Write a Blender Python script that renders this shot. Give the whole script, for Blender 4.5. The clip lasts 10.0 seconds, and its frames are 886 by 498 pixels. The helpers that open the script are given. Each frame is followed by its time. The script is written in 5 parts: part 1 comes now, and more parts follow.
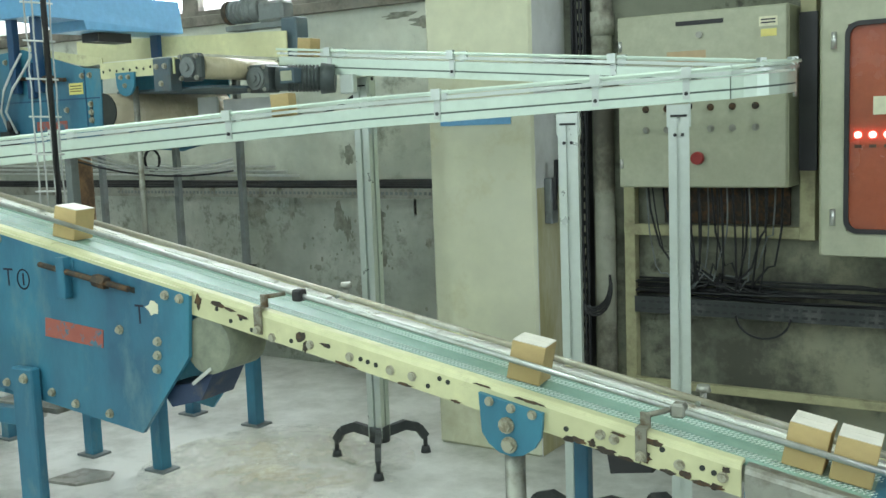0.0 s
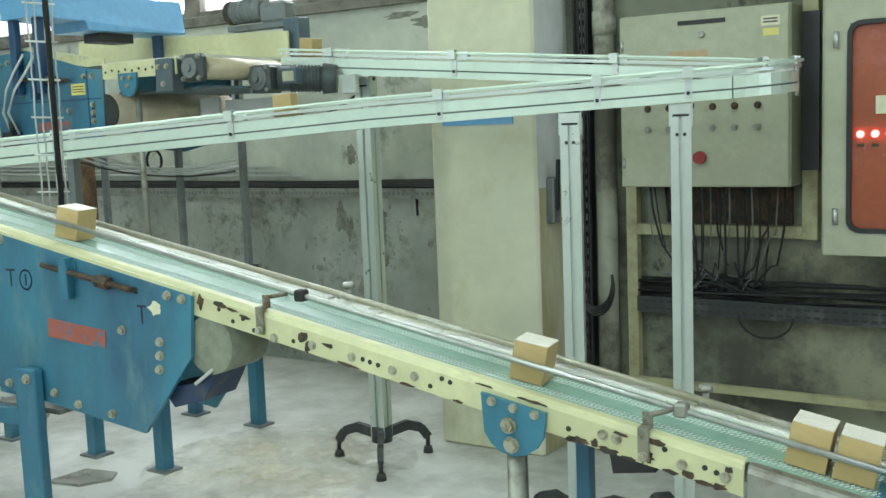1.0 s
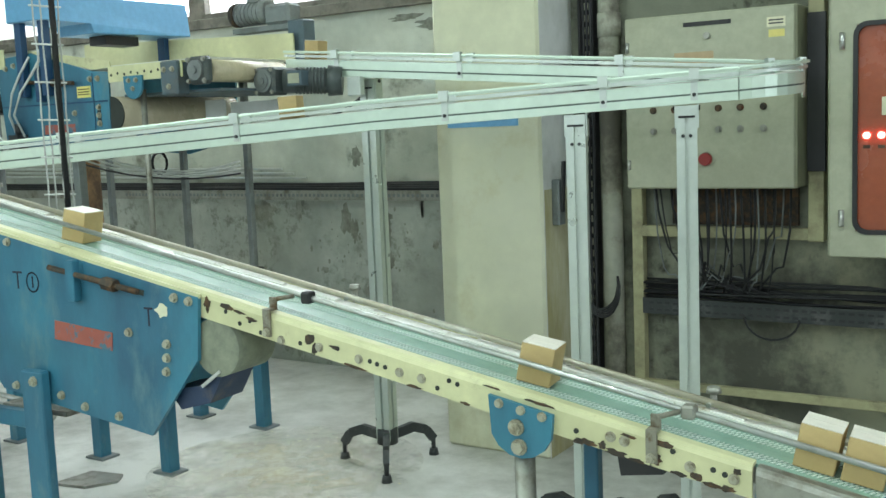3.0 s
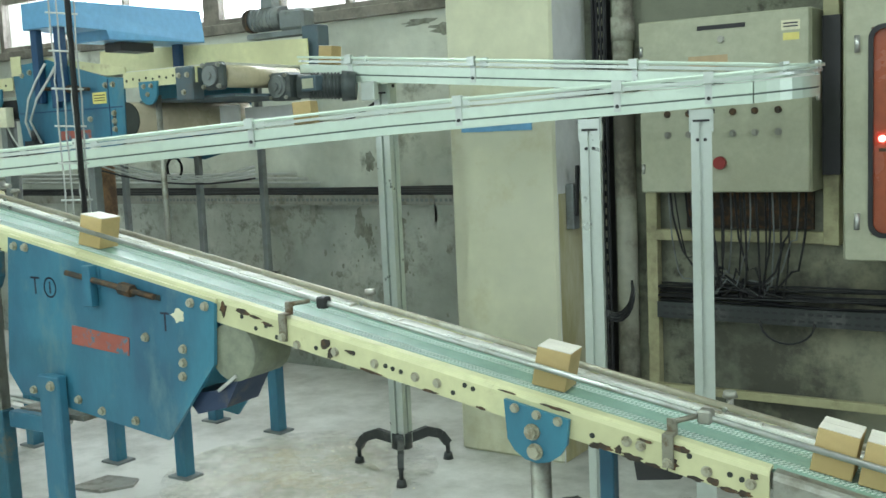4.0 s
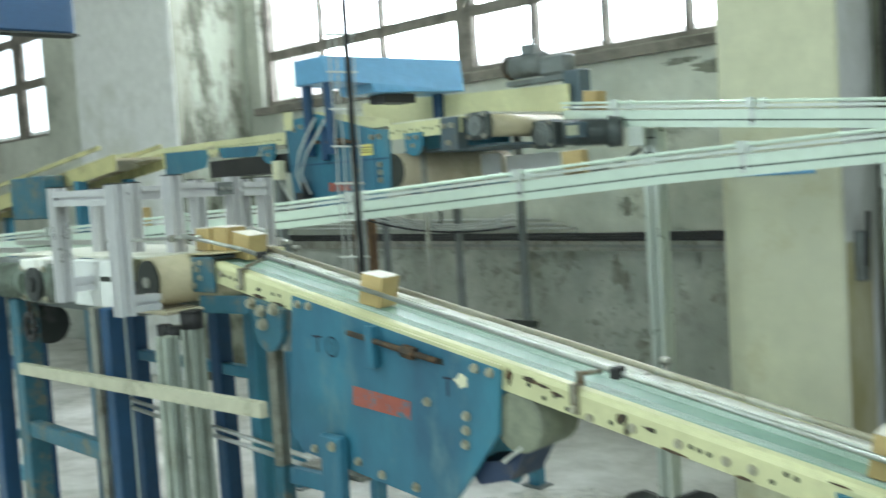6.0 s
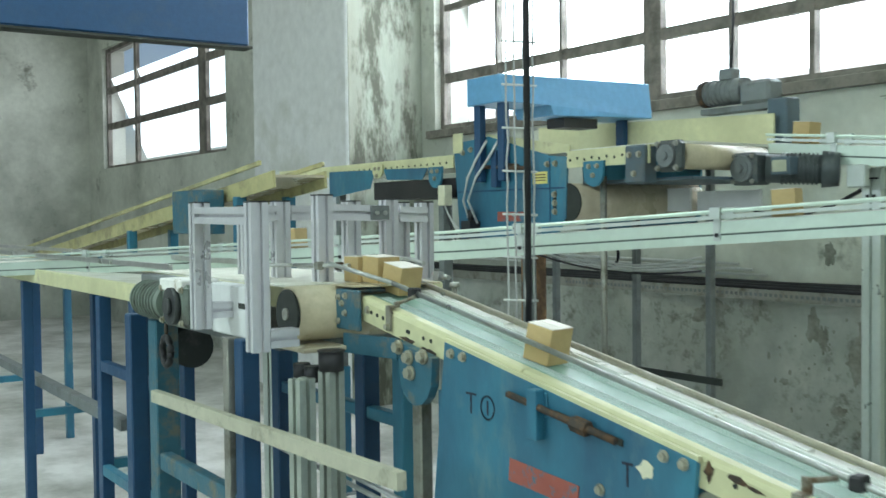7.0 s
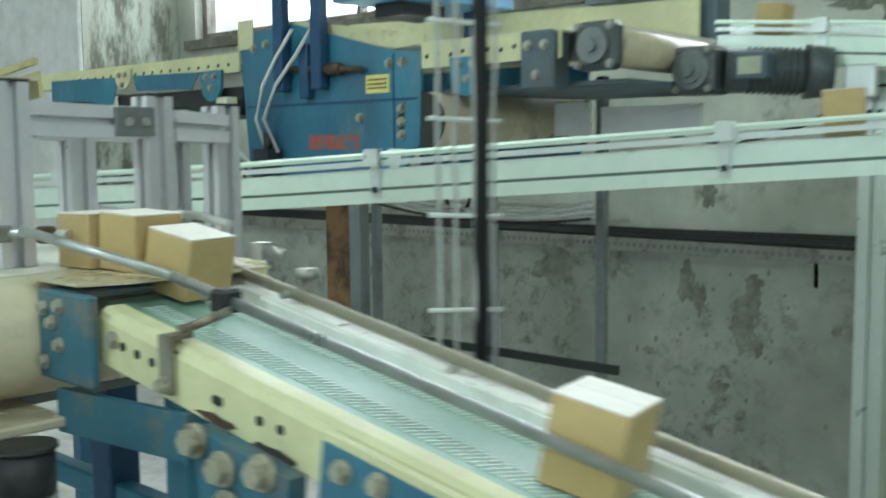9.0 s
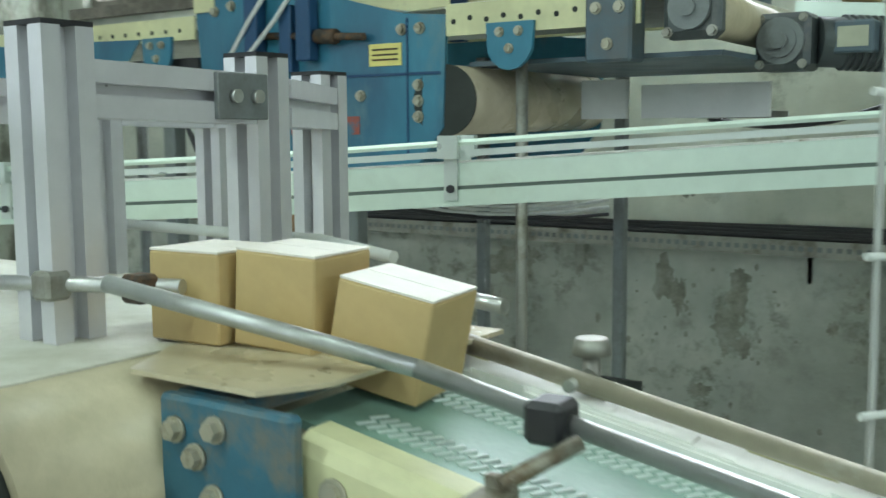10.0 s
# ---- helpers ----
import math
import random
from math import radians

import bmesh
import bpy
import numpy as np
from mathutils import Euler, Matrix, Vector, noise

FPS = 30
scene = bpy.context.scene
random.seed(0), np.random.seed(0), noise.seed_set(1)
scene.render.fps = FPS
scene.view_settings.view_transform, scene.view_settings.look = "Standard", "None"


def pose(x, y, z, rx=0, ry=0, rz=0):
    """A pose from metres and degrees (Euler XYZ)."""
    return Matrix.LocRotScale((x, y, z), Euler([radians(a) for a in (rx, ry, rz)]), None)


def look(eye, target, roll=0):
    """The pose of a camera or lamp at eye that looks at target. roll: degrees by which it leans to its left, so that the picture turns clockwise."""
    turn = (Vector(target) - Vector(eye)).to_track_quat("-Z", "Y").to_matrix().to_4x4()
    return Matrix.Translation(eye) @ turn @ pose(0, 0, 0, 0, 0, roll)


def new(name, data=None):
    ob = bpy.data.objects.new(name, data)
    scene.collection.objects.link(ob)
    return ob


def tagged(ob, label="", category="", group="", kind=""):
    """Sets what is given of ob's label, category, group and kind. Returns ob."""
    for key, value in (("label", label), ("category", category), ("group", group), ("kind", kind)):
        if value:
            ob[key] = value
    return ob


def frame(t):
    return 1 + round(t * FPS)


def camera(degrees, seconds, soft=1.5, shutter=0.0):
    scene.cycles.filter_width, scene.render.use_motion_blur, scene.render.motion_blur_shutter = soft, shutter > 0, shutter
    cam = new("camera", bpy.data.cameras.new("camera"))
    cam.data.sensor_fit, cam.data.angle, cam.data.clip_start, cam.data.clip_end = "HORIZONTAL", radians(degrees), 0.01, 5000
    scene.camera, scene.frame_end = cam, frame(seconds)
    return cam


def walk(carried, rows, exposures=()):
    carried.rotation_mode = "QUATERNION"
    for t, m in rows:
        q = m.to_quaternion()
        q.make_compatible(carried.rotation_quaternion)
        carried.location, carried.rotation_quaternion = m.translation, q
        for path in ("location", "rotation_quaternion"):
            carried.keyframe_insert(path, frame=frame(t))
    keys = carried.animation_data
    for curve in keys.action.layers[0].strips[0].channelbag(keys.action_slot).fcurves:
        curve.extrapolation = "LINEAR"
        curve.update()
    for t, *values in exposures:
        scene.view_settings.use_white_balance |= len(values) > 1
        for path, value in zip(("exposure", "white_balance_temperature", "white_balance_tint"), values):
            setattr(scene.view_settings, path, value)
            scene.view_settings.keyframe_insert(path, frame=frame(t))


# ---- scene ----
cam = camera(46.2, 10.0, shutter=0.55)
PATH = [
    (0, (-0.25, 0.066, 1.595), (-1.324, 1.736, 1.355), -2.1),
    (0.5, (-0.25, 0.062, 1.597), (-1.326, 1.73, 1.355), -2.1),
    (1, (-0.25, 0.067, 1.595), (-1.328, 1.735, 1.355), -2.2),
    (1.5, (-0.252, 0.066, 1.596), (-1.33, 1.733, 1.355), -2.2),
    (2, (-0.253, 0.064, 1.597), (-1.334, 1.73, 1.357), -2.3),
    (2.5, (-0.255, 0.065, 1.595), (-1.338, 1.73, 1.358), -2.3),
    (4, (-0.258, 0.059, 1.597), (-1.363, 1.71, 1.37), -2.5),
    (4.5, (-0.271, 0.053, 1.601), (-1.435, 1.663, 1.375), -2.9),
    (5, (-0.289, 0.049, 1.605), (-1.502, 1.624, 1.385), -3.1),
    (5.5, (-0.331, 0.053, 1.621), (-1.624, 1.564, 1.415), -2.6),
    (6, (-0.445, 0.102, 1.645), (-1.897, 1.471, 1.514), -3.6),
    (6.2, (-0.511, 0.159, 1.644), (-2.031, 1.454, 1.533), -2.5),
    (7.3, (-0.925, 0.467, 1.666), (-2.587, 1.579, 1.608), -0.7),
    (7.5, (-1.04, 0.551, 1.676), (-2.604, 1.797, 1.629), -0.9),
    (8, (-1.362, 0.822, 1.651), (-2.684, 2.32, 1.556), 1.1),
    (8.2, (-1.511, 0.931, 1.64), (-2.81, 2.45, 1.562), 1.2),
    (8.5, (-1.676, 1.021, 1.63), (-3.013, 2.503, 1.504), 0.8),
    (8.7, (-1.821, 1.068, 1.612), (-3.164, 2.54, 1.444), 1.0),
    (9, (-2.025, 1.088, 1.621), (-3.365, 2.561, 1.432), -0.5),
    (9.3, (-2.219, 1.118, 1.616), (-3.547, 2.592, 1.364), -0.1),
    (9.5, (-2.345, 1.141, 1.61), (-3.633, 2.655, 1.39), -0.2),
    (9.8, (-2.563, 1.201, 1.624), (-3.759, 2.789, 1.405), -0.8),
    (10, (-2.645, 1.217, 1.633), (-3.773, 2.853, 1.407), -0.4),
]
walk(cam, [(t, look(eye, target, roll)) for t, eye, target, roll in PATH],
     exposures=[(0, 0.12, 6500, 10), (5.0, 0.10, 6500, 10), (6.5, -0.02, 6350, 10), (8.0, -0.20, 6150, 11), (9.0, -0.15, 6250, 9), (9.5, -0.16, 6400, 8), (10.0, -0.14, 6400, 9)])

# ---- light and world ----
world = bpy.data.worlds.new("world")
scene.world = world
world.use_nodes = True
wn = world.node_tree.nodes
sky = wn.new("ShaderNodeTexSky")
sky.sky_type = 'NISHITA'
sky.sun_disc = False
sky.sun_elevation = radians(48)
sky.sun_rotation = radians(20)
world.node_tree.links.new(sky.outputs[0], wn["Background"].inputs[0])
wn["Background"].inputs[1].default_value = 0.12


def area_lamp(name, eye, target, sx, sy, watts, colour):
    data = bpy.data.lights.new(name, 'AREA')
    data.shape, data.size, data.size_y, data.energy, data.color = 'RECTANGLE', sx, sy, watts, colour
    ob = new(name, data)
    ob.matrix_world = look(eye, target)
    return ob


# overcast daylight in the window openings, tube lamps under the ceiling
DAY = (0.84, 0.94, 1.0)
TUBE = (0.80, 1.0, 0.93)
area_lamp("window_daylight", (-5.6, 5.42, 3.45), (-5.6, 0, 1.2), 4.4, 2.0, 290, DAY)
area_lamp("window_daylight", (-14.7, 5.42, 3.4), (-14.7, 0, 1.0), 4.6, 1.7, 75, DAY)
area_lamp("window_daylight", (3.88, 1.6, 3.1), (-2.4, 3.6, 1.2), 3.0, 2.0, 80, DAY)
for wx in (-12, -6, 0):
    area_lamp("window_daylight", (wx, -6.1, 3.3), (wx, 0, 1.2), 3.8, 2.0, 70, DAY)
for lx, ly, watts in ((-0.6, 0.9, 46), (-4.2, -0.6, 72), (-8.2, 0.6, 30), (-0.6, -2.8, 72), (-5.0, -3.2, 72)):
    area_lamp("tube_light", (lx, ly, 4.55), (lx, ly, 0), 0.25, 1.4, watts, TUBE)

# ---- materials ----


def mat(name, base, rough=0.6, metal=0.0, second=None, mix_scale=3.0, mix_lo=0.45, mix_hi=0.6, third=None, third_scale=0.8,
        third_lo=0.55, third_hi=0.68, grain=0.10, bump=0.15, bump_scale=60.0, rough_var=0.12, coat=0.0, stretch=None, emit=None, random_value=0.0, speckle=None):
    """Painted or bare surface: base colour, worn patches in second, large stains in third, fine grain and relief."""
    m = bpy.data.materials.new(name)
    m.use_nodes = True
    nt = m.node_tree
    n, l = nt.nodes, nt.links
    b = n["Principled BSDF"]
    tc = n.new("ShaderNodeTexCoord")
    src = tc.outputs["Object"]
    if stretch:
        mp = n.new("ShaderNodeMapping")
        mp.inputs["Scale"].default_value = stretch
        l.new(src, mp.inputs[0])
        src = mp.outputs[0]

    def noise_fac(scale, detail, lo, hi, rough_=0.6):
        t = n.new("ShaderNodeTexNoise")
        t.inputs["Scale"].default_value, t.inputs["Detail"].default_value, t.inputs["Roughness"].default_value = scale, detail, rough_
        l.new(src, t.inputs["Vector"])
        r = n.new("ShaderNodeMapRange")
        r.inputs["From Min"].default_value, r.inputs["From Max"].default_value = lo, hi
        l.new(t.outputs["Fac"], r.inputs["Value"])
        return r.outputs[0]

    def mix(a, c, fac):
        x = n.new("ShaderNodeMix")
        x.data_type = 'RGBA'
        if hasattr(a, "links"):
            l.new(a, x.inputs[6])
        else:
            x.inputs[6].default_value = (*a, 1)
        if hasattr(c, "links"):
            l.new(c, x.inputs[7])
        else:
            x.inputs[7].default_value = (*c, 1)
        l.new(fac, x.inputs[0])
        return x.outputs[2]

    g = noise_fac(bump_scale * 0.5, 4, 0.25, 0.75)
    col = mix(tuple(c * (1 - grain) for c in base), tuple(min(1, c * (1 + grain)) for c in base), g)
    if third:
        col = mix(col, third, noise_fac(third_scale, 6, third_lo, third_hi))
    if second:
        col = mix(col, second, noise_fac(mix_scale, 8, mix_lo, mix_hi, 0.7))
    if speckle:
        dark, fine, wide, lo, hi = speckle
        gate = n.new("ShaderNodeMath")
        gate.operation = 'MULTIPLY'
        l.new(noise_fac(fine, 6, lo, lo + 0.17, 0.7), gate.inputs[0])
        l.new(noise_fac(wide, 3, hi, hi + 0.14), gate.inputs[1])
        col = mix(col, dark, gate.outputs[0])
    if random_value:
        oi = n.new("ShaderNodeObjectInfo")
        hs = n.new("ShaderNodeHueSaturation")
        r = n.new("ShaderNodeMapRange")
        r.inputs["To Min"].default_value, r.inputs["To Max"].default_value = 1 - random_value, 1 + random_value
        l.new(oi.outputs["Random"], r.inputs["Value"])
        l.new(r.outputs[0], hs.inputs["Value"])
        l.new(col, hs.inputs["Color"])
        col = hs.outputs[0]
    l.new(col, b.inputs["Base Color"])
    rr = n.new("ShaderNodeMapRange")
    rr.inputs["To Min"].default_value, rr.inputs["To Max"].default_value = max(0.03, rough - rough_var), min(1, rough + rough_var)
    l.new(noise_fac(5.0, 5, 0.3, 0.7), rr.inputs["Value"])
    l.new(rr.outputs[0], b.inputs["Roughness"])
    b.inputs["Metallic"].default_value = metal
    b.inputs["Coat Weight"].default_value = coat
    if bump:
        bp = n.new("ShaderNodeBump")
        bp.inputs["Strength"].default_value, bp.inputs["Distance"].default_value = bump, 0.004
        l.new(noise_fac(bump_scale, 6, 0.2, 0.8), bp.inputs["Height"])
        l.new(bp.outputs[0], b.inputs["Normal"])
    if emit:
        b.inputs["Emission Color"].default_value = (*emit[:3], 1)
        b.inputs["Emission Strength"].default_value = emit[3]
    return m


M_WALL = mat("old_limewash", (0.62, 0.64, 0.56), 0.85, second=(0.20, 0.20, 0.16), mix_scale=1.7, mix_lo=0.60, mix_hi=0.70,
             third=(0.40, 0.42, 0.36), third_scale=0.9, third_lo=0.42, third_hi=0.62, bump=0.4, bump_scale=25, speckle=((0.30, 0.31, 0.26), 8.0, 0.9, 0.52, 0.50))
# grime, and a base lowered further for the shade under the cabinets
M_WALL_SHADED = mat("grimy_shaded_plaster", (0.20, 0.21, 0.16), 0.9, second=(0.09, 0.09, 0.07), mix_scale=2.2, mix_lo=0.45, mix_hi=0.62,
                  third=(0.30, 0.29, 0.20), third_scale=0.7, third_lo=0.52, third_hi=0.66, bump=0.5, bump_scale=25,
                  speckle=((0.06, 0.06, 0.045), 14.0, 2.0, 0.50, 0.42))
M_COLUMN = mat("column_paint", (0.62, 0.62, 0.45), 0.8, second=(0.47, 0.43, 0.25), mix_scale=1.6, mix_lo=0.54, mix_hi=0.70,
               third=(0.55, 0.55, 0.43), third_scale=0.7, third_lo=0.45, third_hi=0.65, bump=0.25, bump_scale=20)
M_WALL_LOW = mat("bare_grey_plaster", (0.47, 0.49, 0.44), 0.9, second=(0.22, 0.23, 0.19), mix_scale=3.5, mix_lo=0.56, mix_hi=0.74,
                 third=(0.31, 0.33, 0.29), third_scale=1.2, third_lo=0.40, third_hi=0.60, bump=0.5, bump_scale=25,
                 speckle=((0.16, 0.17, 0.13), 13.0, 1.4, 0.50, 0.44))
M_WHITEWASH = mat("fresh_whitewash", (0.72, 0.73, 0.72), 0.8, second=(0.52, 0.53, 0.47), mix_scale=1.2, mix_lo=0.5, mix_hi=0.7, bump=0.2, bump_scale=20)
M_MOULD = mat("mouldy_plaster", (0.36, 0.39, 0.32), 0.9, second=(0.11, 0.115, 0.085), mix_scale=2.6, mix_lo=0.47, mix_hi=0.58, third=(0.30, 0.31, 0.25), third_scale=1.2, third_lo=0.4, third_hi=0.6, bump=0.5, bump_scale=25, stretch=(1, 1.6, 0.6))
M_FLOOR = mat("dusty_concrete", (0.34, 0.34, 0.30), 0.75, second=(0.66, 0.66, 0.62), mix_scale=1.1, mix_lo=0.36, mix_hi=0.60,
              third=(0.24, 0.24, 0.21), third_scale=0.6, third_lo=0.5, third_hi=0.7, bump=0.3, bump_scale=30)
M_CEIL = mat("ceiling_paint", (0.55, 0.56, 0.50), 0.9)
M_BLUE = mat("blue_enamel", (0.036, 0.185, 0.27), 0.42, second=(0.10, 0.20, 0.23), mix_scale=7, mix_lo=0.56, mix_hi=0.72,
             third=(0.025, 0.10, 0.17), third_scale=3.0, third_lo=0.42, third_hi=0.65, bump=0.12, stretch=(1.0, 1.0, 0.45))
M_BLUE_DARK = mat("dark_blue_enamel", (0.013, 0.060, 0.14), 0.5, second=(0.03, 0.07, 0.13), mix_scale=5, mix_lo=0.55, mix_hi=0.7)
M_BLUE_HOOD = mat("light_blue_enamel", (0.13, 0.34, 0.56), 0.34, bump=0.03, rough_var=0.05)
M_CREAM = mat("cream_enamel", (0.62, 0.61, 0.36), 0.5, second=(0.42, 0.38, 0.24), mix_scale=9, mix_lo=0.62, mix_hi=0.70,
              third=(0.52, 0.51, 0.30), third_scale=3, third_lo=0.45, third_hi=0.65, bump=0.15)
M_CHIP = mat("bare_rusty_steel", (0.06, 0.05, 0.04), 0.7, metal=0.4, second=(0.14, 0.08, 0.04), mix_scale=30)
M_ALU = mat("anodised_aluminium", (0.54, 0.59, 0.55), 0.36, metal=0.6, grain=0.04, bump=0.04, bump_scale=90, stretch=(1, 1, 1))
M_ALU_GREEN = mat("anodised_beam", (0.58, 0.68, 0.59), 0.42, metal=0.55, grain=0.05, bump=0.04, second=(0.5, 0.56, 0.48), mix_scale=6, mix_lo=0.6, mix_hi=0.8)
M_SLOT = mat("slot_shadow_rubber", (0.03, 0.035, 0.03), 0.8)
M_STEEL = mat("galvanised_steel", (0.55, 0.56, 0.54), 0.35, metal=0.9, second=(0.35, 0.34, 0.3), mix_scale=12, mix_lo=0.55, mix_hi=0.7)
M_STEEL_DULL = mat("dull_steel", (0.34, 0.34, 0.30), 0.5, metal=0.7, second=(0.16, 0.14, 0.11), mix_scale=10, mix_lo=0.5, mix_hi=0.7)
M_GREY_LEG = mat("grey_painted_steel", (0.20, 0.22, 0.22), 0.55, metal=0.3, second=(0.12, 0.12, 0.11), mix_scale=6, mix_lo=0.5, mix_hi=0.7)
M_BLACK = mat("black_plastic", (0.018, 0.018, 0.02), 0.5, bump=0.05)
M_FOOT = mat("dark_cast_foot", (0.04, 0.045, 0.045), 0.5, metal=0.2, second=(0.16, 0.16, 0.15), mix_scale=8, mix_lo=0.55, mix_hi=0.8)
M_BELT = mat("green_belt", (0.22, 0.36, 0.29), 0.46, second=(0.33, 0.47, 0.39), mix_scale=4, mix_lo=0.5, mix_hi=0.75, bump=0.1, bump_scale=120)
M_BELT_WHITE = mat("dusty_white_belt", (0.66, 0.66, 0.58), 0.6, second=(0.45, 0.44, 0.34), mix_scale=4, mix_lo=0.5, mix_hi=0.7)
M_PLATE = mat("powdery_steel_strip", (0.78, 0.78, 0.73), 0.6, second=(0.36, 0.31, 0.22), mix_scale=13, mix_lo=0.60, mix_hi=0.68)
M_BELT_RIB = mat("raised_belt_rib", (0.66, 0.75, 0.70), 0.40, grain=0.06)
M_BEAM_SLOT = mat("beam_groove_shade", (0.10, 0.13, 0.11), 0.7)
M_GUIDE = mat("worn_brown_tube", (0.36, 0.33, 0.25), 0.4, metal=0.4, second=(0.55, 0.54, 0.48), mix_scale=9, mix_lo=0.5, mix_hi=0.66)
M_DRUM = mat("rubber_lagged_drum", (0.50, 0.44, 0.32), 0.28, second=(0.44, 0.38, 0.27), mix_scale=3, mix_lo=0.45, mix_hi=0.7)
M_CARD = mat("brown_carton", (0.50, 0.37, 0.17), 0.7, second=(0.44, 0.31, 0.13), mix_scale=4, mix_lo=0.45, mix_hi=0.7, bump=0.06, random_value=0.07)
# carton tops: strong overhead light is put into this paler colour
M_CARD_TOP_LIT = mat("lit_carton_top", (0.72, 0.68, 0.60), 0.6, bump=0.05)
M_PANEL = mat("beige_cabinet_enamel", (0.40, 0.41, 0.30), 0.5, second=(0.34, 0.34, 0.24), mix_scale=2, mix_lo=0.5, mix_hi=0.7, bump=0.04)
M_RED = mat("red_plastic", (0.28, 0.025, 0.02), 0.4)
M_LOGO = mat("faded_red_print", (0.32, 0.085, 0.06), 0.6, second=(0.06, 0.15, 0.21), mix_scale=28, mix_lo=0.52, mix_hi=0.60)
# rusty worn blue, darker than M_BLUE to hold the shade on these parts
M_BLUE_WORN_SHADED = mat("worn_shaded_blue_enamel", (0.03, 0.12, 0.17), 0.5, second=(0.16, 0.15, 0.11), mix_scale=9, mix_lo=0.50, mix_hi=0.64, bump=0.2)
M_ALU_BRIGHT = mat("bright_aluminium", (0.66, 0.66, 0.68), 0.36, metal=0.5, grain=0.05, bump=0.04, bump_scale=90)
M_MOTOR = mat("dark_motor_grey", (0.07, 0.085, 0.085), 0.42, metal=0.2, second=(0.16, 0.16, 0.14), mix_scale=7, mix_lo=0.55, mix_hi=0.7)
M_BLUE_GREY = mat("oily_blue_grey", (0.08, 0.12, 0.145), 0.5, second=(0.10, 0.11, 0.11), mix_scale=6, mix_lo=0.5, mix_hi=0.7)
M_TAN = mat("cream_belt_wrap", (0.52, 0.46, 0.31), 0.30, second=(0.38, 0.34, 0.22), mix_scale=5, mix_lo=0.5, mix_hi=0.7)
M_PULLEY = mat("dusty_green_rubber", (0.27, 0.29, 0.21), 0.6, second=(0.13, 0.14, 0.11), mix_scale=5, mix_lo=0.45, mix_hi=0.68)
M_PAN = mat("grimy_navy_steel", (0.016, 0.035, 0.085), 0.5, second=(0.10, 0.09, 0.08), mix_scale=9, mix_lo=0.55, mix_hi=0.68)
M_STAIN_PIPE = mat("stained_pipe_paint", (0.44, 0.45, 0.37), 0.8, second=(0.12, 0.11, 0.09), mix_scale=3, mix_lo=0.45, mix_hi=0.6, third=(0.24, 0.22, 0.17), third_scale=1.5, third_lo=0.4, third_hi=0.6)
M_ORANGE_PALE = mat("pale_orange_label", (0.46, 0.34, 0.20), 0.6)
M_STICKER = mat("yellow_sticker", (0.70, 0.62, 0.20), 0.6)
M_STICKER_W = mat("pale_sticker", (0.68, 0.66, 0.48), 0.6)
M_WOODRAIL = mat("worn_plastic_rail", (0.46, 0.45, 0.34), 0.5, second=(0.25, 0.23, 0.17), mix_scale=10, mix_lo=0.55, mix_hi=0.7)
M_FRAME = mat("grey_brown_window_steel", (0.22, 0.20, 0.17), 0.7, second=(0.12, 0.11, 0.09), mix_scale=5)
M_LADDER = mat("galvanised_wire", (0.40, 0.41, 0.39), 0.5, metal=0.2)
M_OCHRE = mat("dirty_ochre_enamel", (0.44, 0.41, 0.20), 0.6, second=(0.22, 0.19, 0.11), mix_scale=6, mix_lo=0.48, mix_hi=0.66)
# dirty cream of the rack, with its shadow put into the colour
M_RACK = mat("dirty_shaded_cream_steel", (0.38, 0.36, 0.21), 0.6, second=(0.20, 0.18, 0.11), mix_scale=5, mix_lo=0.5, mix_hi=0.68)
M_BOLT = mat("tarnished_bolt", (0.44, 0.42, 0.33), 0.45, metal=0.6, second=(0.20, 0.17, 0.11), mix_scale=30, mix_lo=0.5, mix_hi=0.65)
M_ROD = mat("dull_polished_rod", (0.46, 0.48, 0.46), 0.38, metal=0.8, second=(0.30, 0.29, 0.25), mix_scale=14, mix_lo=0.5, mix_hi=0.7)
M_GEAR = mat("oily_grey_green_enamel", (0.17, 0.21, 0.175), 0.45, second=(0.08, 0.08, 0.065), mix_scale=9, mix_lo=0.48, mix_hi=0.66)
M_LEG_ALU = mat("dusty_aluminium_leg", (0.38, 0.42, 0.37), 0.45, metal=0.4, second=(0.26, 0.27, 0.22), mix_scale=6, mix_lo=0.5, mix_hi=0.7)
M_STRAP = mat("rusty_strap_steel", (0.26, 0.25, 0.20), 0.5, metal=0.5, second=(0.13, 0.09, 0.05), mix_scale=22, mix_lo=0.5, mix_hi=0.64)
M_WIRE = mat("white_cable", (0.54, 0.56, 0.53), 0.5)
M_INK = mat("black_marker", (0.01, 0.012, 0.03), 0.6)
M_RUST = mat("rusty_panel", (0.30, 0.17, 0.08), 0.8, second=(0.12, 0.07, 0.04), mix_scale=8)
M_LED = mat("red_lamp", (0.9, 0.1, 0.08), 0.4, emit=(1.0, 0.14, 0.12, 9.0))
M_REDGLASS = mat("red_lit_door", (0.34, 0.085, 0.04), 0.25, second=(0.25, 0.06, 0.035), mix_scale=2, mix_lo=0.4, mix_hi=0.7)
M_SKY = bpy.data.materials.new("overcast_backdrop")
M_SKY.use_nodes = True
M_SKY.node_tree.nodes["Principled BSDF"].inputs["Emission Color"].default_value = (0.95, 0.97, 1.0, 1)
M_SKY.node_tree.nodes["Principled BSDF"].inputs["Emission Strength"].default_value = 1.6
M_GLASS = bpy.data.materials.new("window_glass")
M_GLASS.use_nodes = True
gb = M_GLASS.node_tree.nodes["Principled BSDF"]
gb.inputs["Transmission Weight"].default_value, gb.inputs["Roughness"].default_value, gb.inputs["IOR"].default_value = 1.0, 0.05, 1.1

